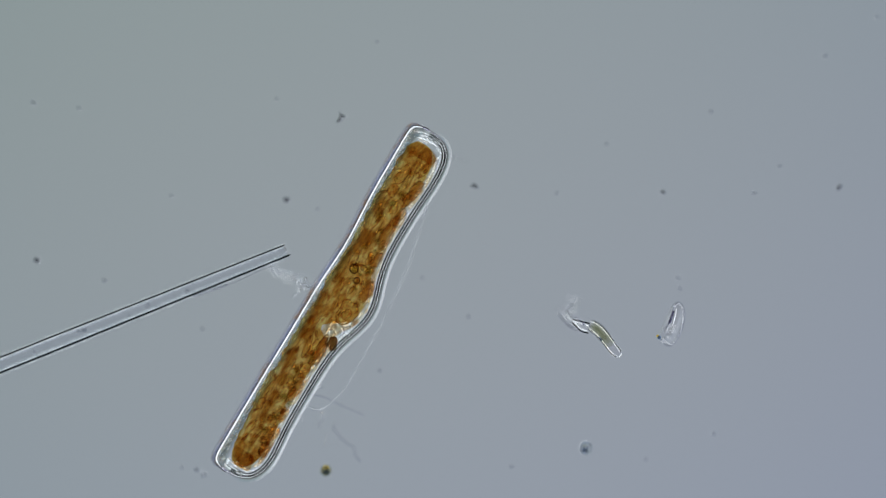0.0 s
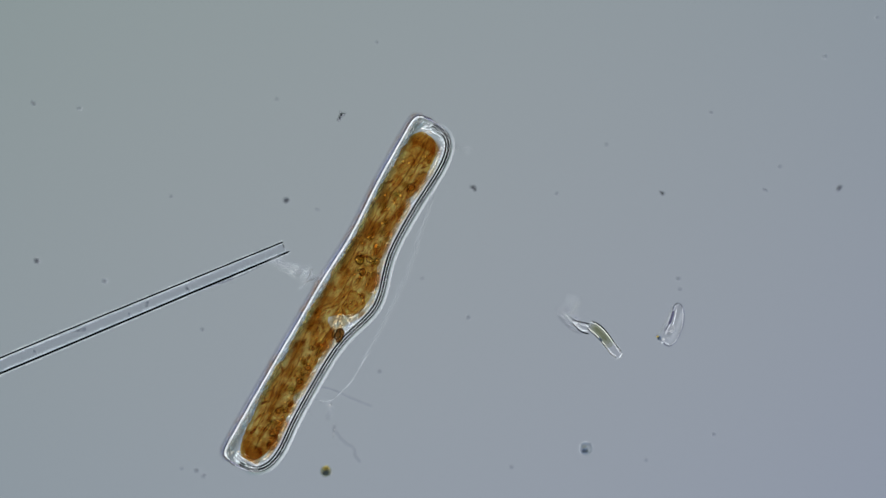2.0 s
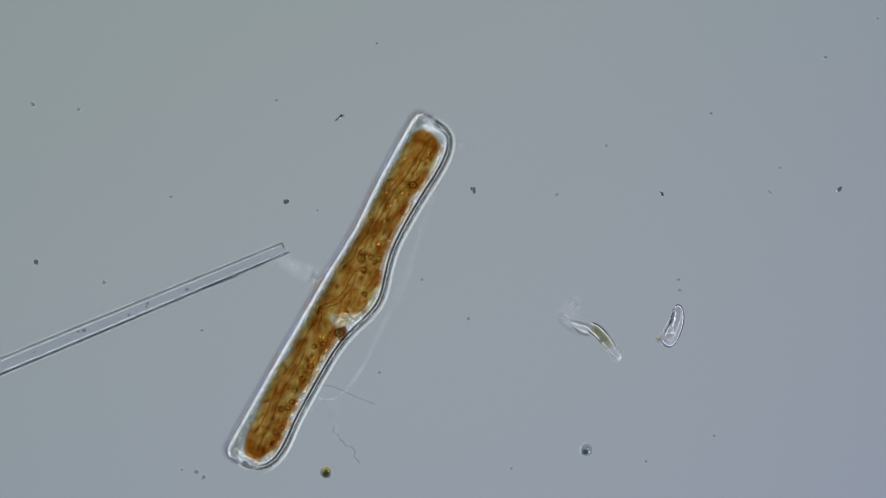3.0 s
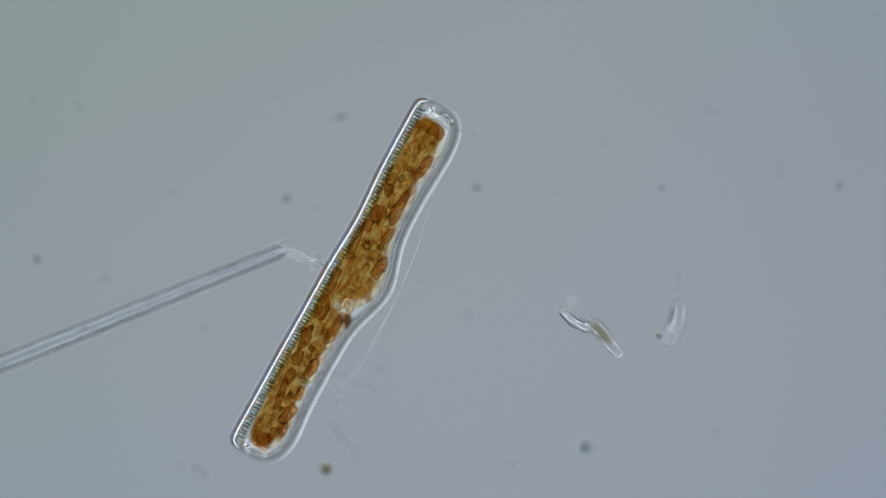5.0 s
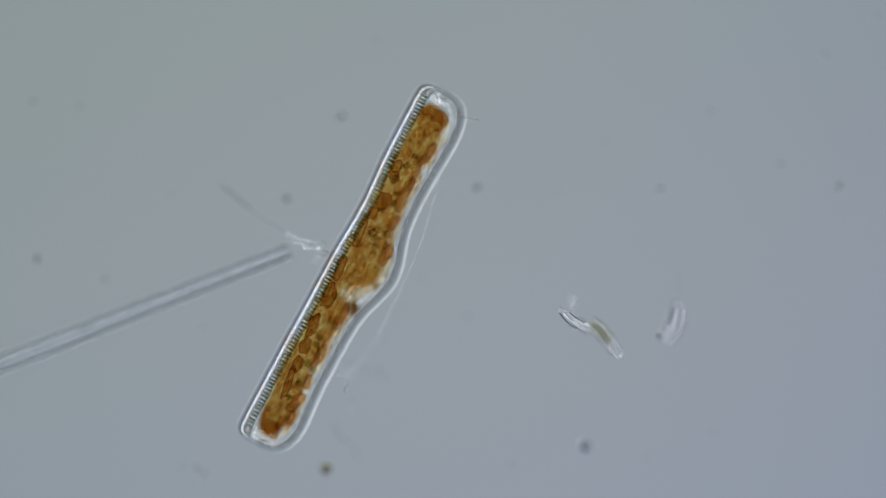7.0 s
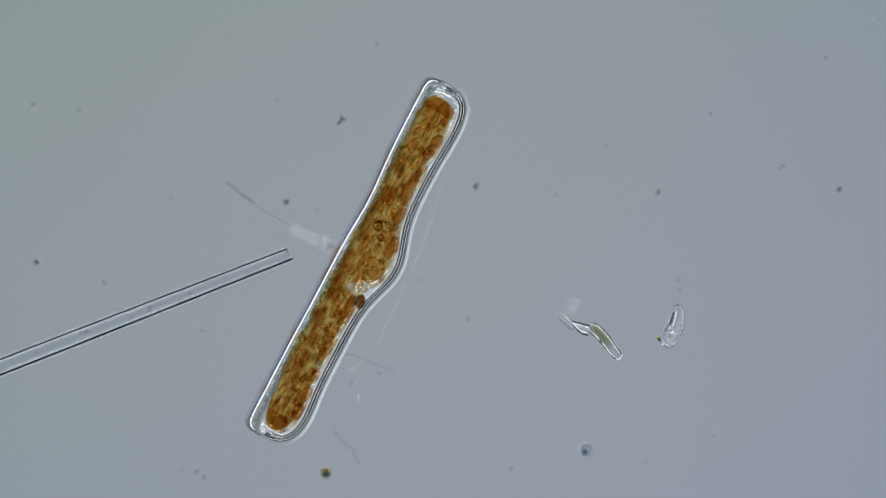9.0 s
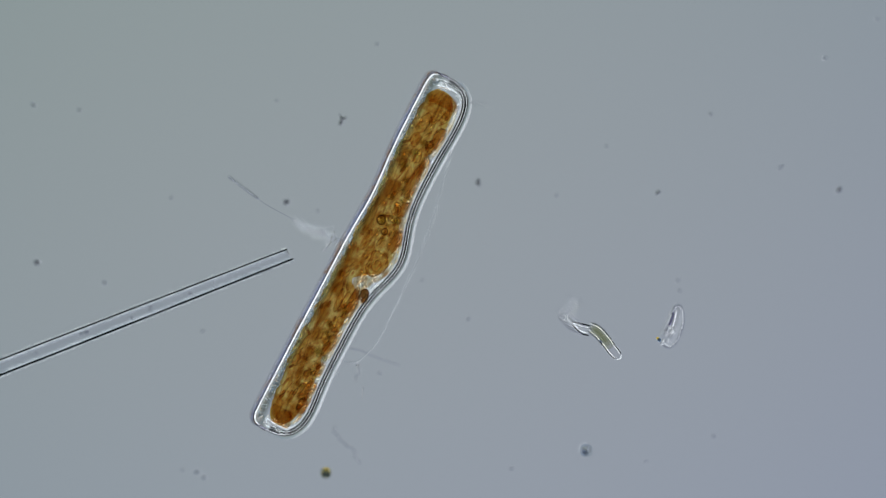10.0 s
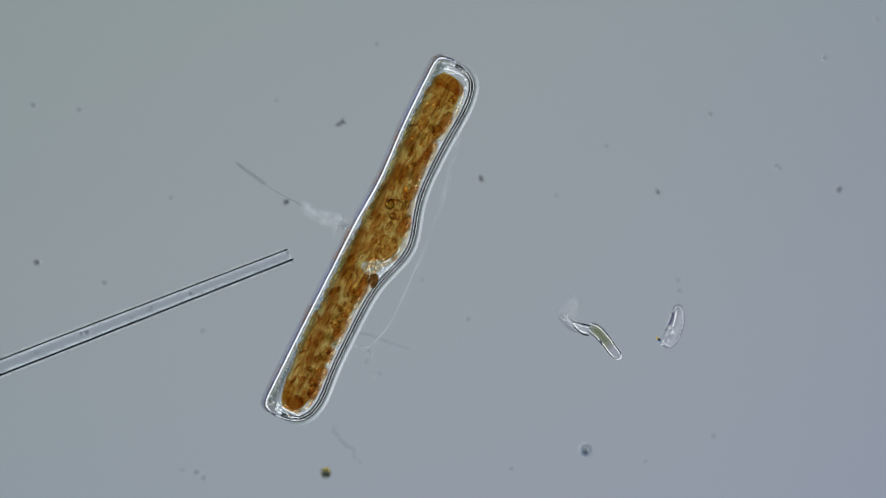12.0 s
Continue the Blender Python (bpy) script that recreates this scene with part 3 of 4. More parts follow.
    brown = droplet_mesh("brown_droplet", M_TANBODY, M_RIMB, 0.2, 0.3)

    def drop(kind, u, w, r, z, label=""):
        part("droplet", kind, plate, label, Matrix.Translation(local(u, w, level(w, z))) @ pose(0, 0, 0, 0, 0, rng.uniform(0, 180)) @ Matrix.Diagonal((r * rng.uniform(0.9, 1.2), r, r, 1)))
    for u, w, r in ((207, 33, 5), (117, 31, 5), (73, 35, 6), (83, 57, 5), (155, 39, 4), (178, 24, 5), (-134, 39, 5), (-101, 52, 5), (-148, 40, 5),
                    (-184, 43, 6), (-223, 45, 5), (-253, 42, 4), (-191, 58, 5), (228, 38, 4), (138, 44, 4)):
        drop(olive, u, w, r, 15.0, "olive green droplet")
    for u, w, r in ((116, 27, 4), (125, 33, 3.2), (102, 24, 3), (82, 53, 4), (150, 37, 3.4), (195, 16, 3.6), (208, 40, 3.8), (71, 29, 3.6), (109, 47, 5), (263, 14, 3.6)):
        drop(gold, u, w, r, 7.4, "bright yellow oil droplet")
    for u, w, r in ((-166, 47, 5.5), (-210, 51, 4.5), (-223, 51, 4.5), (-230, 41, 4.5), (-271, 52, 4), (-258, 58, 4), (-105, 37, 4), (-138, 49, 5), (-62, 64, 8),
                    (56, 46, 4.5), (82, 48, 4.5), (86, 62, 5), (230, 49, 6), (-120, 58, 4), (20, 70, 4), (130, 60, 4), (178, 56, 4), (-190, 45, 4)):
        drop(brown, u, w, r, 4.4, "small brown-rimmed droplet")
    drop(brown, 73, 34, 8, 7.6, "small brown ring")
    drop(brown, 57, 49, 5, 7.8, "small brown ring")
    for i in range(48):
        u = max(-290, min(290, rng.gauss(0, 1) * 60 + rng.choice((-180, -110, 130, 100, 180, -240))))
        w = max(plastid_left(u) + 6, min(plastid_right(u) - 5, rng.gauss(40 + 12 * bell(u, 20, 80), 11)))
        drop((gold, olive, gold, brown)[i % 4], u, w, rng.uniform(1.6, 3.2), (7.2, 13.0, 8.4, 5.5)[i % 4] + rng.uniform(-0.6, 0.6))
    for i in range(44):
        u = rng.uniform(-300, 300)
        k = rng.uniform(0.45, 0.95)
        drop(gold, u, plastid_left(u) * (1 - k) + (plastid_right(u) - 3) * k, rng.uniform(1.5, 3.4), rng.uniform(3.4, 4.4))
    # the round nucleus, seen as a faint circle, with a small one beside it
    for u, w, r in ((-4, 43, 21), (18, 62, 7)):
        loop = [Vector((r * U * math.cos(t), r * 0.9 * U * math.sin(t), 0)) for t in (2 * math.pi * j / 40 for j in range(41))]
        v, f = tube(loop, 0.6 * U, 6, 1.0)
        part("nucleus_rim", mesh_of("nucleus_rim", v, f, M_RIMT), plate, "faint round outline of the nucleus", Matrix.Translation(local(u, w, level(w, 15.0))))
    # clear grains between the pigment and the wall
    v, f = gem(1.5, 1.0, 0.95, 6)
    clear = mesh_of("clear_granule", v, f, M_GEM, False)
    for i in range(170):
        u = rng.uniform(-320, 320)
        right = i % 2 > 0
        w = rng.uniform(min(plastid_right(u) + 4, right_edge(u) - 18), right_edge(u) - 16) if right else rng.uniform(left_edge(u) + 7, max(plastid_left(u) - 2, left_edge(u) + 9))
        r = rng.uniform(0.9, 2.2)
        if right and abs(u + 38) < 26:
            continue
        part("clear_granule", clear, cell, at=Matrix.Translation(local(u, w, level(w, rng.uniform(4.5, 10.5) if right else rng.uniform(6.5, 13.5))))
             @ pose(0, 0, 0, 0, 0, rng.uniform(0, 180)) @ Matrix.Diagonal((r, r, r, 1)))
    # the clear vacuole by the notch, and small ones along the margin
    for i, (u, w, r) in enumerate(((-36, 60, 11), (-46, 57, 8), (-26, 79, 8), (-40, 80, 7), (-22, 72, 5), (31, 86, 5), (112, 74, 5), (-196, 62, 5), (204, 62, 5))):
        v, f = blob((r * 1.2 * U, r * U, r * 0.8 * U), 0.7, i + 0.5, 3, 2.4)
        part("vacuole", mesh_of("vacuole", v, f, M_CLEAR), cell, "clear glassy vacuole", Matrix.Translation(local(u, w, level(w, 7.5))))


DIATOM = make_diatom()


# ---- what clings to the diatom: built in its space ----
def make_clinging(name, label, category, lines, blobs=(), mat=M_THREAD):
    ob = new(name)
    tagged(ob, label, category)
    for pts, r, *other in lines:
        v, f = tube(smooth_line([local(*p) for p in pts]), r * U, 7)
        part("filament", mesh_of("filament", v, f, other[0] if other else mat), ob)
    for i, (u, w, z, a, b) in enumerate(blobs):
        v, f = blob((a * U, b * U, b * U), 0.3, i + 2, 2)
        part("granule", mesh_of("granule", v, f, M_BEAD), ob, at=Matrix.Translation(local(u, w, z)))
    return ob


TUFT = make_clinging("debris_tuft", "clear splintery debris tuft clinging to the diatom", "debris", (
    (((0, -6, 0.012), (2, -18, 0.0125), (2, -28, 0.012), (4, -38, 0.011)), 1.3),
    (((1, -26, 0.0100), (-10, -29, 0.006), (-25, -34, 0.004)), 1.1),
    (((2, -28, 0.011), (8, -30, 0.009), (15, -31, 0.008)), 1.2),
    (((4, -12, 0.014), (8, -24, 0.0155), (7, -44, 0.016), (9, -58, 0.0165), (3, -74, 0.017), (-3, -92, 0.0175)), 1.6),
    (((-2, -16, 0.014), (0, -34, 0.0155), (-3, -52, 0.0165), (-5, -72, 0.0172), (-6, -94, 0.0175)), 1.4),
    (((4, -40, 0.016), (2, -58, 0.0165), (-2, -76, 0.017)), 1.2, M_LINE),
    (((6, -48, 0.0165), (16, -40, 0.017), (20, -34, 0.017)), 0.9),
    (((-4, -60, 0.0165), (6, -50, 0.017), (10, -42, 0.0165)), 0.9, M_LINE),
    (((-4, -92, 0.0175), (4, -90, 0.0178), (7, -97, 0.0178), (1, -102, 0.0178), (-5, -97, 0.0175)), 0.9),
    (((2, -14, 0.0125), (14, -10, 0.016), (24, -12, 0.017)), 0.8)),
    ((14, -31, 0.008, 2.8, 2.2), (-4, -28, 0.009, 3, 2.0), (2, -22, 0.0115, 3.6, 2.4)))
splinters = random.Random(21)
for k in range(16):
    along = splinters.uniform(-96, -20)
    v, f = blob((splinters.uniform(3, 6) * U, 1.3 * U, 1.3 * U), 0.3, k, 2)
    part("splinter", mesh_of("splinter", v, f, M_SOFT if k % 3 else M_THREAD), TUFT,
         at=Matrix.Translation(local(splinters.uniform(-9, 10), along, 0.0145 - 0.00003 * along + splinters.uniform(-0.001, 0.001))) @ pose(0, 0, 0, 0, 0, splinters.uniform(40, 130)))
WISP = make_clinging("mucilage_thread", "long faint curved thread trailing from the diatom", "thread", (
    (((262, 82, 0.008), (230, 90, 0.013), (160, 106, 0.015), (99, 118, 0.015), (0, 126, 0.013), (-60, 128, 0.011), (-120, 128, 0.009), (-164, 116, 0.007)), 0.6),
    (((-164, 116, 0.007), (-176, 104, 0.0055), (-180, 83, 0.005)), 0.9),
    (((-158, 82, 0.005), (-150, 104, 0.003), (-147, 140, 0.0018), (-141, 182, 0.0012)), 1.0, M_SMEAR),
    (((-140, 78, 0.004), (-138, 92, 0.0025)), 0.9), (((-200, 78, 0.004), (-206, 92, 0.0025)), 0.9),
    (((-203, 141, 0.0075), (-214, 145, 0.008), (-224, 149, 0.0085)), 0.7, M_LINE),
    (((-177, 118, 0.011), (-184, 124, 0.0135), (-192, 121, 0.0145), (-200, 125, 0.015)), 0.9, M_HAZE),
    (((326, 74, 0.013), (331, 84, 0.016), (339, 110, 0.0175)), 0.6, M_LINE)),
    ((-175, 115, 0.0090, 3.0, 2.8), (-178, 100, 0.004, 2, 1.6)))
STREAMER = make_clinging("trailing_thread", "thin grey thread streaming from the debris tuft", "thread", (
    (((0, -96, 0.0172), (2, -110, 0.011), (3, -157, 0.006), (6, -178, 0.005)), 0.8, M_SMEAR),
    (((6, -176, 0.005), (9, -196, 0.0035), (13, -220, 0.003), (17, -243, 0.003)), 2.2, M_HAZE)))


# ---- the long empty rod ----
def rod_section(s, r, flat, n=20):
    return [(s * U, r * U * math.copysign(abs(math.cos(t)) ** 0.8, math.cos(t)), flat * U * math.sin(t)) for t in (2 * math.pi * j / n for j in range(n))]


def make_rod():
    rod = new("glass_rod")
    tagged(rod, "long slender empty needle diatom of clear silica", "needle diatom")
    length = 700.0

    def wide(s):
        return 9.3 + 2.6 * min(1.0, -s / 450.0)
    steps = [-length * (i / 40) for i in range(41)]
    outer = lathe_rings([rod_section(s, wide(s), 11) for s in steps])
    inner = lathe_rings([rod_section(min(s, -2.0), wide(s) - 2.2, 8.6) for s in steps], flip=True)
    v, f = joined([outer, inner])
    part("shell", mesh_of("shell", v, f, M_ROD), rod, "clear hollow silica wall")
    # Dark edges put refraction shade into tint; the outer bright lines imitate a halo.
    for w, r, mat, label in ((1.05, 1.4, M_EDGE, "dark edge line"), (-1.07, 1.9, M_EDGE, "dark edge line"),
                             (1.30, 0.7, M_SOFT, "bright halo line"), (-1.34, 0.7, M_SOFT, "bright halo line")):
        lift = 0.0024 if mat is M_EDGE else -0.0006
        pts = [Vector((s * U, wide(s) * w * U, lift)) for s in steps]
        pts.insert(0, Vector((5.0 * U if w < 0 else 0.5 * U, wide(0) * w * U, lift)))
        v, f = tube(pts, r * U, 8)
        part("edge_line", mesh_of("edge_line", v, f, mat), rod, label + " of the needle")
    v, f = tube([Vector((-1.0 * U, w * U, 0)) for w in (9, 4, -1)], 1.3 * U, 8)
    part("end_wall", mesh_of("end_wall", v, f, M_EDGE), rod, "dark cross wall at the open tip")
    pts = [Vector((s * U, -1.5 * U, -0.0012)) for s in steps[1:]]
    v, f = tube(pts, 0.6 * U, 6)
    part("middle_line", mesh_of("middle_line", v, f, M_ROD), rod, "faint line along the middle")
    v, f = gem(1.9, 1.0, 0.9, 6)
    bead = mesh_of("bead", v, f, M_GEM, False)
    for i in range(134):
        s = -4 - i * 5.2
        for k in (0.74, -0.72):
            if i < 104 or k > 0:
                part("bead", bead, rod, at=Matrix.Translation((s * U, wide(s) * k * U, -0.0012)))
    for s, w, r in ((-188, -1, 2.6), (-262, 3, 2.4), (-266, -2, 1.8), (-384, 2, 3.4), (-394, 4, 2.4), (-480, 0, 2.0), (-300, -3, 1.8)):
        v, f = blob((r * 1.3 * U, r * U, r * U), 0.3, s, 2)
        part("granule", mesh_of("granule", v, f, M_FAINT), rod, at=Matrix.Translation((s * U, w * U, -0.0008)))
    return rod


ROD = make_rod()


# ---- the bent cell with its stalk, and the broken fragment ----
def make_bent():
    ob = new("bent_diatom")
    tagged(ob, "small curved olive diatom leaning on a clear stalk", "diatom")
    axis = smooth_line([put(1041, 573, 3.6), put(1058, 584, 4.4), put(1073, 601, 5.8), put(1084, 616, 7.6), put(1096, 629, 9.4)], 6)
    rad = [10.0 * U * (1 - 0.62 * abs(2 * i / (len(axis) - 1) - 1) ** 7) for i in range(len(axis))]
    outer = tube(axis, rad, 18, 0.5)
    inner = tube(axis[1:-1], [r - 1.6 * U for r in rad[1:-1]], 18, 0.5)
    v, f = joined([outer, (inner[0], [tuple(reversed(q)) for q in inner[1]])])
    part("shell", mesh_of("shell", v, f, M_FILM), ob, "clear curved shell")
    # Edge lines imitate refraction: dark ones by tint, bright ones by prism shape.
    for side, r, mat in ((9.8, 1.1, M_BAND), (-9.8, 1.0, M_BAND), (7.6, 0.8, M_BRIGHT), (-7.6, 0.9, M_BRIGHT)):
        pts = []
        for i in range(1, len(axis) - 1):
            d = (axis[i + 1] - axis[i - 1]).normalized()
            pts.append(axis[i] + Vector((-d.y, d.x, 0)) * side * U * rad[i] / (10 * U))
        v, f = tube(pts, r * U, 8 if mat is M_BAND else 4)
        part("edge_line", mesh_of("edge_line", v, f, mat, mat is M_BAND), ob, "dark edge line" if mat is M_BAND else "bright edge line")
    v, f = joined([tube(axis[2:17], [r * 0.82 for r in rad[2:17]], 14, 0.6), tube(axis[3:15], [r * 0.6 for r in rad[3:15]], 14, 0.5), tube(axis[4:13], [r * 0.36 for r in rad[4:13]], 14, 0.5)])
    part("chloroplast", mesh_of("chloroplast", v, f, M_ALGA), ob, "pale olive contents")
    d = (axis[-1] - axis[-3]).normalized()
    side = Vector((-d.y, d.x, 0))
    pts = [axis[-1] + d * (3.2 * U * math.cos(t)) + side * (6.0 * U * math.sin(t)) for t in (-1.6 + 3.2 * k / 12 for k in range(13))]
    v, f = tube(pts, 0.8 * U, 4)
    part("end_line", mesh_of("end_line", v, f, M_BRIGHT, False), ob, "bright rounded end")
    v, f = blob((4 * U, 2 * U, 1.5 * U), 0.4, 4, 2)
    part("dark_grain", mesh_of("dark_grain", v, f, M_INK), ob, "dark grain at the edge", Matrix.Translation(put(1063, 600, 7.0)) @ pose(0, 0, 0, 0, 0, -48))
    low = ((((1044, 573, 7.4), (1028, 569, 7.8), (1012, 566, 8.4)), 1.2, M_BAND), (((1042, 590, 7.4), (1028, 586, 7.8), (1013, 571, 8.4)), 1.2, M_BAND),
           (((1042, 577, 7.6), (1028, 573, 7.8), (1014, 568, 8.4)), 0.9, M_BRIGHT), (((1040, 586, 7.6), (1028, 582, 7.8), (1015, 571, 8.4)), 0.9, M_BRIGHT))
    high = ((((1036, 576, 12), (1022, 566, 15), (1008, 556, 16.8)), 1.3, M_VIOLET), (((1030, 588, 12), (1010, 578, 15), (990, 556, 16.8)), 1.3, M_VIOLET),
            (((1024, 580, 13), (1008, 568, 15.5), (996, 556, 17.2)), 0.8, M_BRIGHT), (((1030, 577, 12.5), (1014, 564, 15.5), (1003, 555, 17.2)), 0.8, M_BRIGHT),
            (((1004, 566, 15.5), (992, 554, 17), (987, 549, 17.6)), 0.8, M_BEAD), (((1006, 560, 16), (998, 550, 17), (990, 545, 17.6)), 1.0, M_BEAD))
    for pts, r, mat in low + high:
        v, f = tube(smooth_line([put(*p) for p in pts]), r * U, 4 if mat is M_BRIGHT else 8)
        part("stalk_blade", mesh_of("stalk_blade", v, f, mat, mat is not M_BRIGHT), ob, "dark edge of the stalk" if mat in (M_BAND, M_VIOLET) else "clear splinter of the stalk")
    rng = random.Random(3)
    for i in range(7):
        a = put(1004 + rng.uniform(-4, 10), 556 + rng.uniform(-6, 4), 17)
        b = put(1014 + rng.uniform(-11, 11), 532 + rng.uniform(-9, 9), 19 + rng.uniform(-1, 1))
        c = put(1015 + rng.uniform(-11, 11), 530 + rng.uniform(-9, 9), 19 + rng.uniform(-1, 1))
        v, f = tube(smooth_line([a, b, c], 5), 0.8 * U, 6)
        part("tuft_filament", mesh_of("tuft_filament", v, f, M_SOFT if i % 3 else M_THREAD), ob)
    v, f = tube([put(1044, 576, 3.0), put(1045, 577, 1.4), put(1045, 577, 0.1)], 3 * U, 8, 1.0)
    part("foot", mesh_of("foot", v, f, M_THREAD), ob, "clear holdfast on the slide")
    return ob


def make_fragment():
    ob = new("shell_fragment")
    tagged(ob, "broken colourless shell fragment lying on the slide", "fragment")
    axis = [put(1200 - 2.2 * s - (0.2 * s * s), 540 + 8.6 * s, 2.2) for s in range(8)]
    rad = [(9.5 + 0.5 * i) * U for i in range(8)]
    outer = tube(axis, rad, 18, 0.8, 0.8)
    inner = tube(axis[:-1], [r - 2 * U for r in rad[:-1]], 18, 0.8, 0.8)
    v, f = joined([outer, (inner[0], [tuple(reversed(q)) for q in inner[1]])])
    part("shell", mesh_of("shell", v, f, M_FILM), ob, "thin clear shell")
    rims = (((1192, 542, 3), (1188, 557, 3), (1184, 572, 3), (1177, 585, 3)), ((1209, 546, 3), (1210, 561, 3), (1206, 581, 3), (1198, 600, 3)),
            ((1192, 542, 3), (1197, 537, 3), (1204, 538, 3), (1209, 546, 3)), ((1169, 599, 3), (1176, 608, 3), (1186, 611, 3), (1197, 602, 3)))
    for pts in rims:
        v, f = tube(smooth_line([put(*p) for p in pts]), 1.0 * U, 8)
        part("rim", mesh_of("rim", v, f, M_RIM), ob, "bluish broken rim")
        v, f = tube(smooth_line([put(x + (1196 - x) * 0.12, y + (574 - y) * 0.06, 3) for x, y, z in pts]), 0.4 * U, 4)
        part("inner_rim", mesh_of("inner_rim", v, f, M_BRIGHT, False), ob, "bright inner rim")
    v, f = tube(smooth_line([put(1192, 549, 6), put(1189, 560, 6), put(1184, 573, 6)]), 2.4 * U, 8)
    part("fold", mesh_of("fold", v, f, M_VIOLET), ob, "violet fold along the shell")
    v, f = tube(smooth_line([put(1197, 547, 5), put(1194, 562, 5), put(1190, 576, 5)]), 0.9 * U, 4)
    part("fold", mesh_of("bright_fold", v, f, M_BRIGHT, False), ob, "bright fold along the shell")
    rng = random.Random(17)
    v, f = gem(1.5, 1.1, 1.0, 6)
    speck = mesh_of("speck", v, f, M_GEM, False)
    for i in range(18):
        y = rng.uniform(560, 608)
        part("speck", speck, ob, at=Matrix.Translation(put(1200 - (y - 540) * 0.36 + rng.uniform(-8, 6), y, rng.uniform(2, 4.5))) @ pose(0, 0, 0, 0, 0, rng.uniform(0, 180)))
    for i, (x, y, z, r, m) in enumerate(((1167, 598, 9, 3.6, M_INK), (1164, 595, 9, 2.6, M_GOLD), (1174, 600, 4.5, 3.0, M_BEAD), (1182, 590, 3, 3, M_FILM), (1192, 586, 3, 2.6, M_THREAD), (1178, 580, 3, 2.6, M_FILM))):
        v, f = blob((r * U, r * U, r * U), 0.25, i, 2)
        part("droplet", mesh_of("droplet", v, f, m), ob, "refractile droplet at the broken end" if i == 0 else "", Matrix.Translation(put(x, y, z)))
    return ob


make_bent()
make_fragment()


# ---- round cells and motes on the slide ----
def make_cell(name, label, x, y, r, mat, contents):
    ob = new(name)
    ob.matrix_basis = Matrix.Translation(put(x, y, 0.0))
    tagged(ob, label, "cell")
    v, f = blob((r * U, r * U, r * U), 0.12, x, 3)
    part("wall", mesh_of("wall", v, f, mat), ob, at=Matrix.Translation((0, 0, r * U)))
    for i, (dx, dy, q, m) in enumerate(contents):
        v, f = blob((q * 1.2 * U, q * U, q * U), 0.25, x + i, 2)
        part("content", mesh_of("content", v, f, m), ob, at=Matrix.Translation((dx * U, dy * U, r * U)))
    return ob


# Slate and yellow lobes put the lens's colour fringe inside the cells.
make_cell("round_cell", "round pale greenish cell lying on the slide", 1037, 793, 11, M_PALE,
          ((-2, -3.5, 5.0, M_INK), (3.5, 2.5, 2.6, M_BEAD), (-3.5, 3.5, 3.6, M_ALGA), (4.5, -3.5, 2.6, M_BEAD)))
make_cell("round_cell", "round dark yellow cell lying on the slide", 577, 833, 10, M_YELLOW,
          ((0, 4.2, 4.4, M_GOLD), (0, -2.6, 6.0, M_INK)))

def make_mote(x, y, a, b, turn, mat, label, parts=1):
    ob = new("mote")
    ob.matrix_basis = Matrix.Translation(put(x, y, 0.0)) @ pose(0, 0, 0, 0, 0, turn)
    tagged(ob, label, "particle", "motes on the slide")
    rng = random.Random(int(x * 7 + y))
    for i in range(parts):
        k = 1.0 if i == 0 else rng.uniform(0.4, 0.7)
        v, f = blob((a * k * U, b * k * U, b * k * U), 0.4, x + i, 2, 2.0)
        shift = (0, 0, b * U) if i == 0 else (rng.uniform(-a, a) * U, rng.uniform(-1.4, 1.4) * b * U, b * k * U)
        part("grain", mesh_of("mote_grain", v, f, mat), ob, at=Matrix.Translation(shift))
    return ob


DARK_LABEL, PALE_LABEL = "small dark grain lying on the slide", "tiny pale speck lying on the slide"
for x, y, a, b, turn in ((507, 354, 5.4, 4.9, 0), (65, 461, 5.0, 4.6, 20), (1485, 332, 6, 3.2, 50)):
    make_mote(x, y, a, b, turn, M_DARK, DARK_LABEL)
for x, y, a, b, turn in ((59, 182, 5, 3, -40), (140, 191, 3.5, 2.5, 0), (185, 497, 4, 3.5, 0), (358, 582, 2.6, 2.4, 0), (490, 175, 2.5, 2, 0),
                         (667, 74, 2.5, 2.2, 0), (303, 346, 2.5, 2.2, 0), (985, 342, 3, 2.2, 30), (1258, 198, 3, 2.5, 20), (1380, 294, 3, 2, 0),
                         (1460, 99, 3.5, 2.5, 0), (829, 561, 3, 3, 0), (672, 656, 3, 2.6, 0), (1200, 492, 3.5, 2, 10), (1203, 511, 3.5, 2, -20),
                         (1263, 768, 2.5, 2.5, 0), (905, 826, 3, 2.5, 0), (1143, 813, 2.4, 2.2, 0), (1073, 255, 2.4, 2, 0), (747, 492, 2.2, 2, 0),
                         (1552, 30, 2.4, 2, 0), (562, 370, 2.2, 1.8, 0), (348, 832, 4.0, 3.4, 0), (361, 841, 4.2, 3.4, 20), (322, 828, 2.4, 2.2, 0)):
    make_mote(x, y, a, b, turn, M_FAINT, PALE_LABEL)


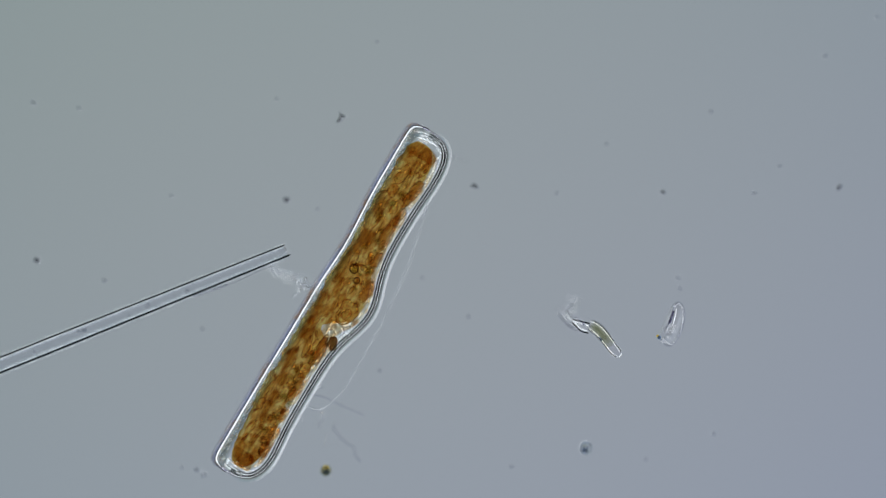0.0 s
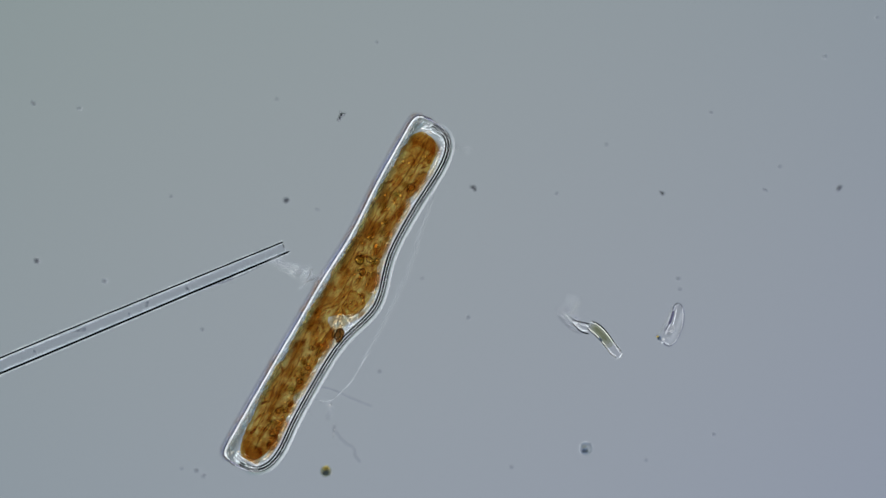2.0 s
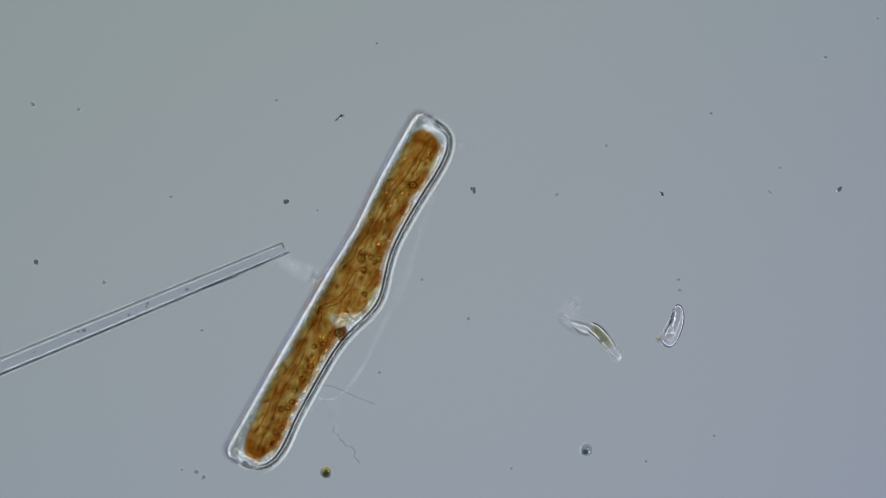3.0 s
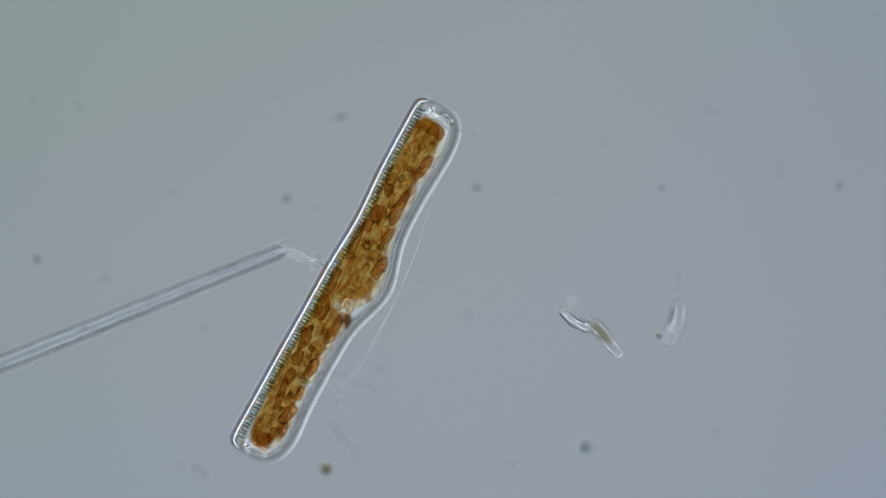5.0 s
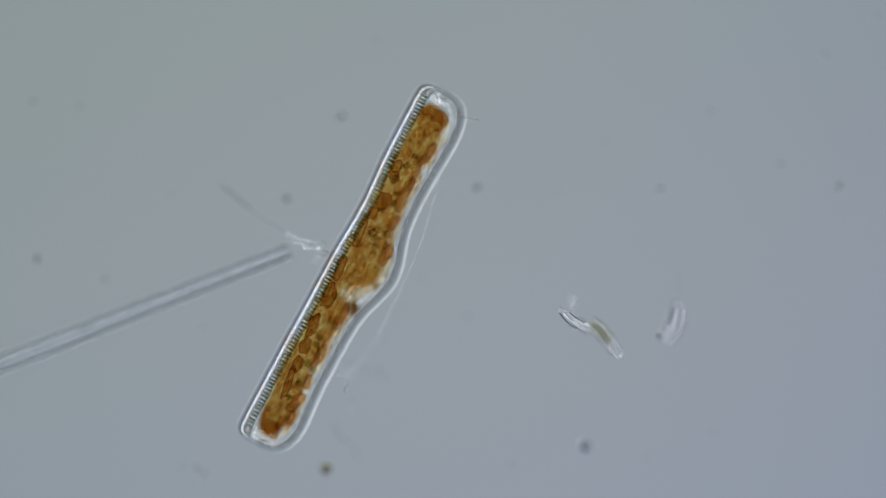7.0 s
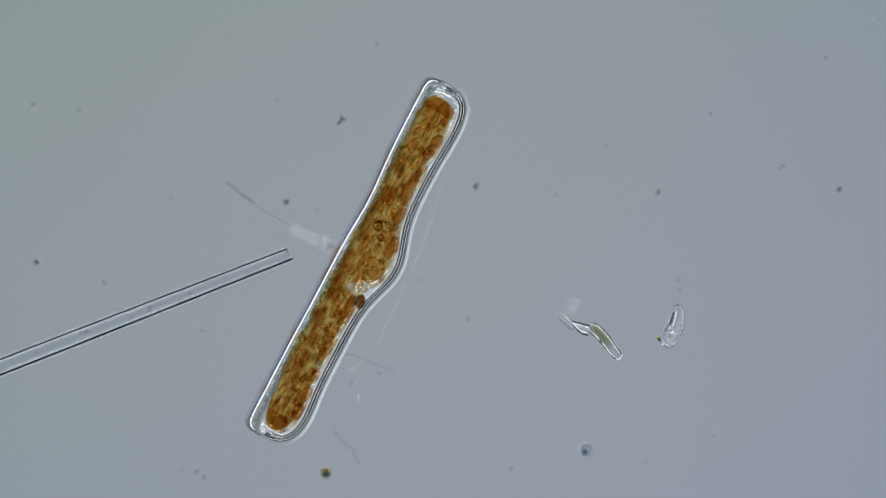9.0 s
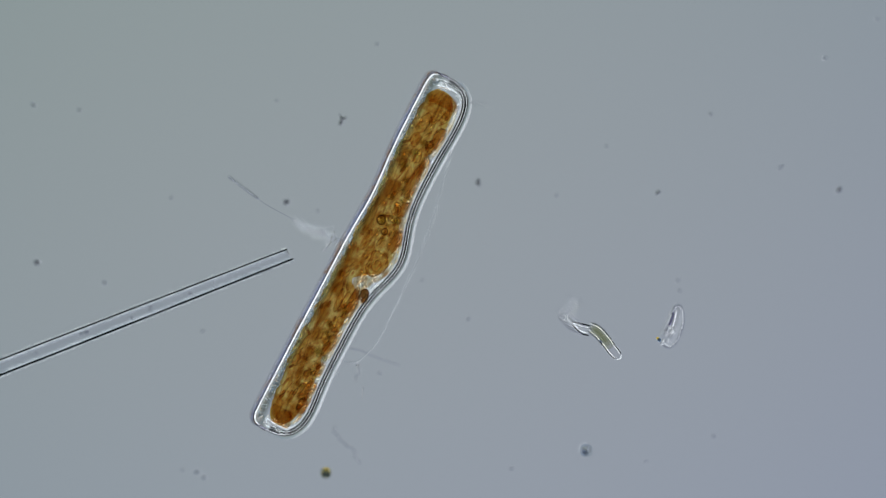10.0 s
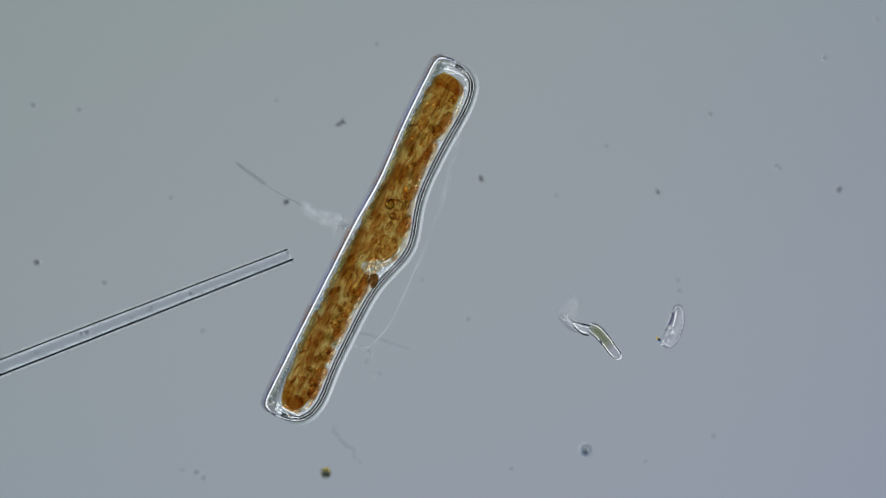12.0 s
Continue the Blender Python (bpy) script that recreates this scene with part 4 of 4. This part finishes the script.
def make_flake():
    ob = new("ragged_flake")
    tagged(ob, "dark ragged flake of splinters turning above the slide", "flake")
    for pts, r, mat in ((((-8, -3, 1), (-2, -1, 2), (4, 1, 2)), 1.7, M_GREY), (((0, 0, 2), (4, 5, 3), (6, 9, 3)), 1.2, M_DARK), (((2, 0, 2), (7, -2, 2), (10, -3, 1)), 1.5, M_GREY),
                        (((-6, -4, 2), (-1, -5, 1), (3, -4, 1)), 1.0, M_FAINT)):
        v, f = tube(smooth_line([Vector(p) * U for p in pts], 4), [r * U * (1.0 - 0.4 * abs(2 * i / 8 - 1)) for i in range(9)], 7)
        part("splinter", mesh_of("flake_splinter", v, f, mat), ob)
    for i, (x, y, q) in enumerate(((-4, -3, 2.2), (3, 1, 2.4), (6, -3, 1.8), (-8, -4, 1.4))):
        v, f = blob((q * 1.3 * U, q * U, q * 0.9 * U), 0.5, i, 2, 2.0)
        part("grain", mesh_of("flake_grain", v, f, M_GREY if i % 2 else M_DARK), ob, at=Matrix.Translation((x * U, y * U, 2 * U)))
    return ob


FLAKE = make_flake()
TUMBLER = make_mote(841, 330, 6.5, 3.4, -40, M_GREY, "dark bean-shaped grain tumbling in the water", 2)
COMMA = make_mote(1172, 341, 5.5, 2.6, -35, M_GREY, "dark comma-shaped grain in the water", 2)
SHARD = make_mote(1335, 342, 5, 1.5, -20, M_FAINT, "pale thin splinter drifting in the water", 1)


def make_squiggle():
    ob = new("wavy_thread")
    tagged(ob, "faint wavy thread lying on the slide", "thread")
    pts = [(594, 752), (590, 764), (598, 769), (601, 778), (608, 781), (613, 789), (622, 791), (628, 799), (627, 808), (632, 813), (638, 821)]
    v, f = tube(smooth_line([put(x, y - 3, 0.4) for x, y in pts], 2), 1.1 * U, 6)
    part("filament", mesh_of("filament", v, f, M_HAZE), ob)
    return ob


make_squiggle()


# ---- what moves ----
def motions():
    cell_rows = ((0.0, 560.5, 521.0, 59.3), (0.5, 562.8, 517.0, 59.6), (1.0, 565.5, 513.0, 59.9), (1.5, 568.2, 509.2, 60.1),
                 (2.0, 571.0, 506.0, 60.3), (3.0, 575.5, 500.5, 60.6), (4.0, 579.3, 493.0, 60.9), (5.0, 583.0, 484.0, 61.2),
                 (6.0, 588.0, 472.5, 61.6), (7.0, 594.0, 462.5, 61.9), (8.0, 599.8, 454.0, 62.15), (9.0, 605.0, 445.0, 62.35),
                 (10.0, 611.3, 434.5, 62.65), (11.0, 618.7, 421.5, 63.1), (12.0, 627.0, 408.0, 63.5))
    rows = [(t, Matrix.Translation(put(x, y, 0.0)) @ pose(0, 0, 0, 0, 0, a)) for t, x, y, a in cell_rows]
    for thing in (DIATOM, TUFT, WISP):
        walk(thing, rows)
    # the streamer lies along the rod until it springs free
    swing = ((0.0, 58), (3.0, 58), (5.2, 57), (5.6, 50), (5.75, 28), (5.9, 9), (6.3, 2), (7.0, -2), (9.0, 0), (12.0, 0))

    def swung(t):
        for (a, p), (b, q) in zip(swing, swing[1:]):
            if t <= b:
                return p + (q - p) * (t - a) / (b - a)
        return 0.0
    pivot = local(0, -96, 0.0172)
    moments = sorted({r[0] for r in cell_rows} | {5.2, 5.4, 5.6, 5.75, 5.9, 6.1, 6.3})

    def placed(t):
        i = max(k for k in range(len(cell_rows) - 1) if cell_rows[k][0] <= t)
        a, b = cell_rows[i], cell_rows[i + 1]
        k = (t - a[0]) / (b[0] - a[0])
        x, y, turn = (p + (q - p) * k for p, q in zip(a[1:], b[1:]))
        return Matrix.Translation(put(x, y, 0.0)) @ pose(0, 0, 0, 0, 0, turn)
    walk(STREAMER, [(t, placed(t) @ Matrix.Translation(pivot) @ pose(0, 0, 0, 0, 0, swung(t)) @ Matrix.Translation(-pivot)) for t in moments])

    tips = ((0.0, 506, 443.5), (0.5, 506, 441), (1.0, 505.5, 439), (1.5, 504.5, 438), (2.0, 504, 437), (3.0, 504, 436), (5.0, 507, 442),
            (7.0, 510, 446), (9.0, 511, 446.5), (12.0, 512, 447))
    rows = []
    for t, x, y in tips:
        a = math.degrees(math.atan2(646.5 - y, x))
        rows.append((t, Matrix.Translation(put(x, y, 4.2)) @ pose(0, 0, 0, 0, 0, a)))
    walk(ROD, rows)

    walk(FLAKE, [(t, Matrix.Translation(put(x, y, z)) @ pose(0, 0, 0, rx, 0, a)) for t, x, y, z, rx, a in (
        (0.0, 602, 208, 2, 0, 35), (1.5, 602, 204, 2, 20, 45), (3.0, 600, 203, 1, 60, 30), (5.5, 603, 208, 1, 30, 0),
        (7.0, 603, 208, 1, 10, 10), (9.0, 603, 209, 2, 0, 30), (10.5, 604, 208, 2, 0, 50), (12.0, 603, 213, 2, 0, 10))])
    walk(TUMBLER, [(t, Matrix.Translation(put(x, y, 1)) @ pose(0, 0, 0, 0, 0, a)) for t, x, y, a in (
        (0.0, 841, 329, -40), (1.5, 840, 331, -60), (3.0, 839, 334, -85), (5.0, 845, 334, -40), (7.0, 845, 333, -10),
        (9.0, 842, 325, 40), (10.5, 848, 315, 70), (12.0, 851, 312, 90))])
    walk(COMMA, [(t, Matrix.Translation(put(x, y, 1)) @ pose(0, 0, 0, 0, 0, a)) for t, x, y, a in (
        (0.0, 1173, 340, -20), (1.5, 1172, 341, -35), (3.0, 1171, 340, -60), (5.0, 1171, 336, -30), (7.0, 1169, 336, 10),
        (9.0, 1165, 337, 40), (12.0, 1164, 336, -50))])
    walk(SHARD, [(t, Matrix.Translation(put(x, y, 2)) @ pose(0, 0, 0, 0, 0, a)) for t, x, y, a in (
        (0.0, 1335, 342, 0), (1.5, 1350, 335, -20), (3.0, 1362, 337, -40), (5.0, 1375, 310, -30), (9.0, 1386, 290, 0), (12.0, 1374, 290, 20))])


motions()
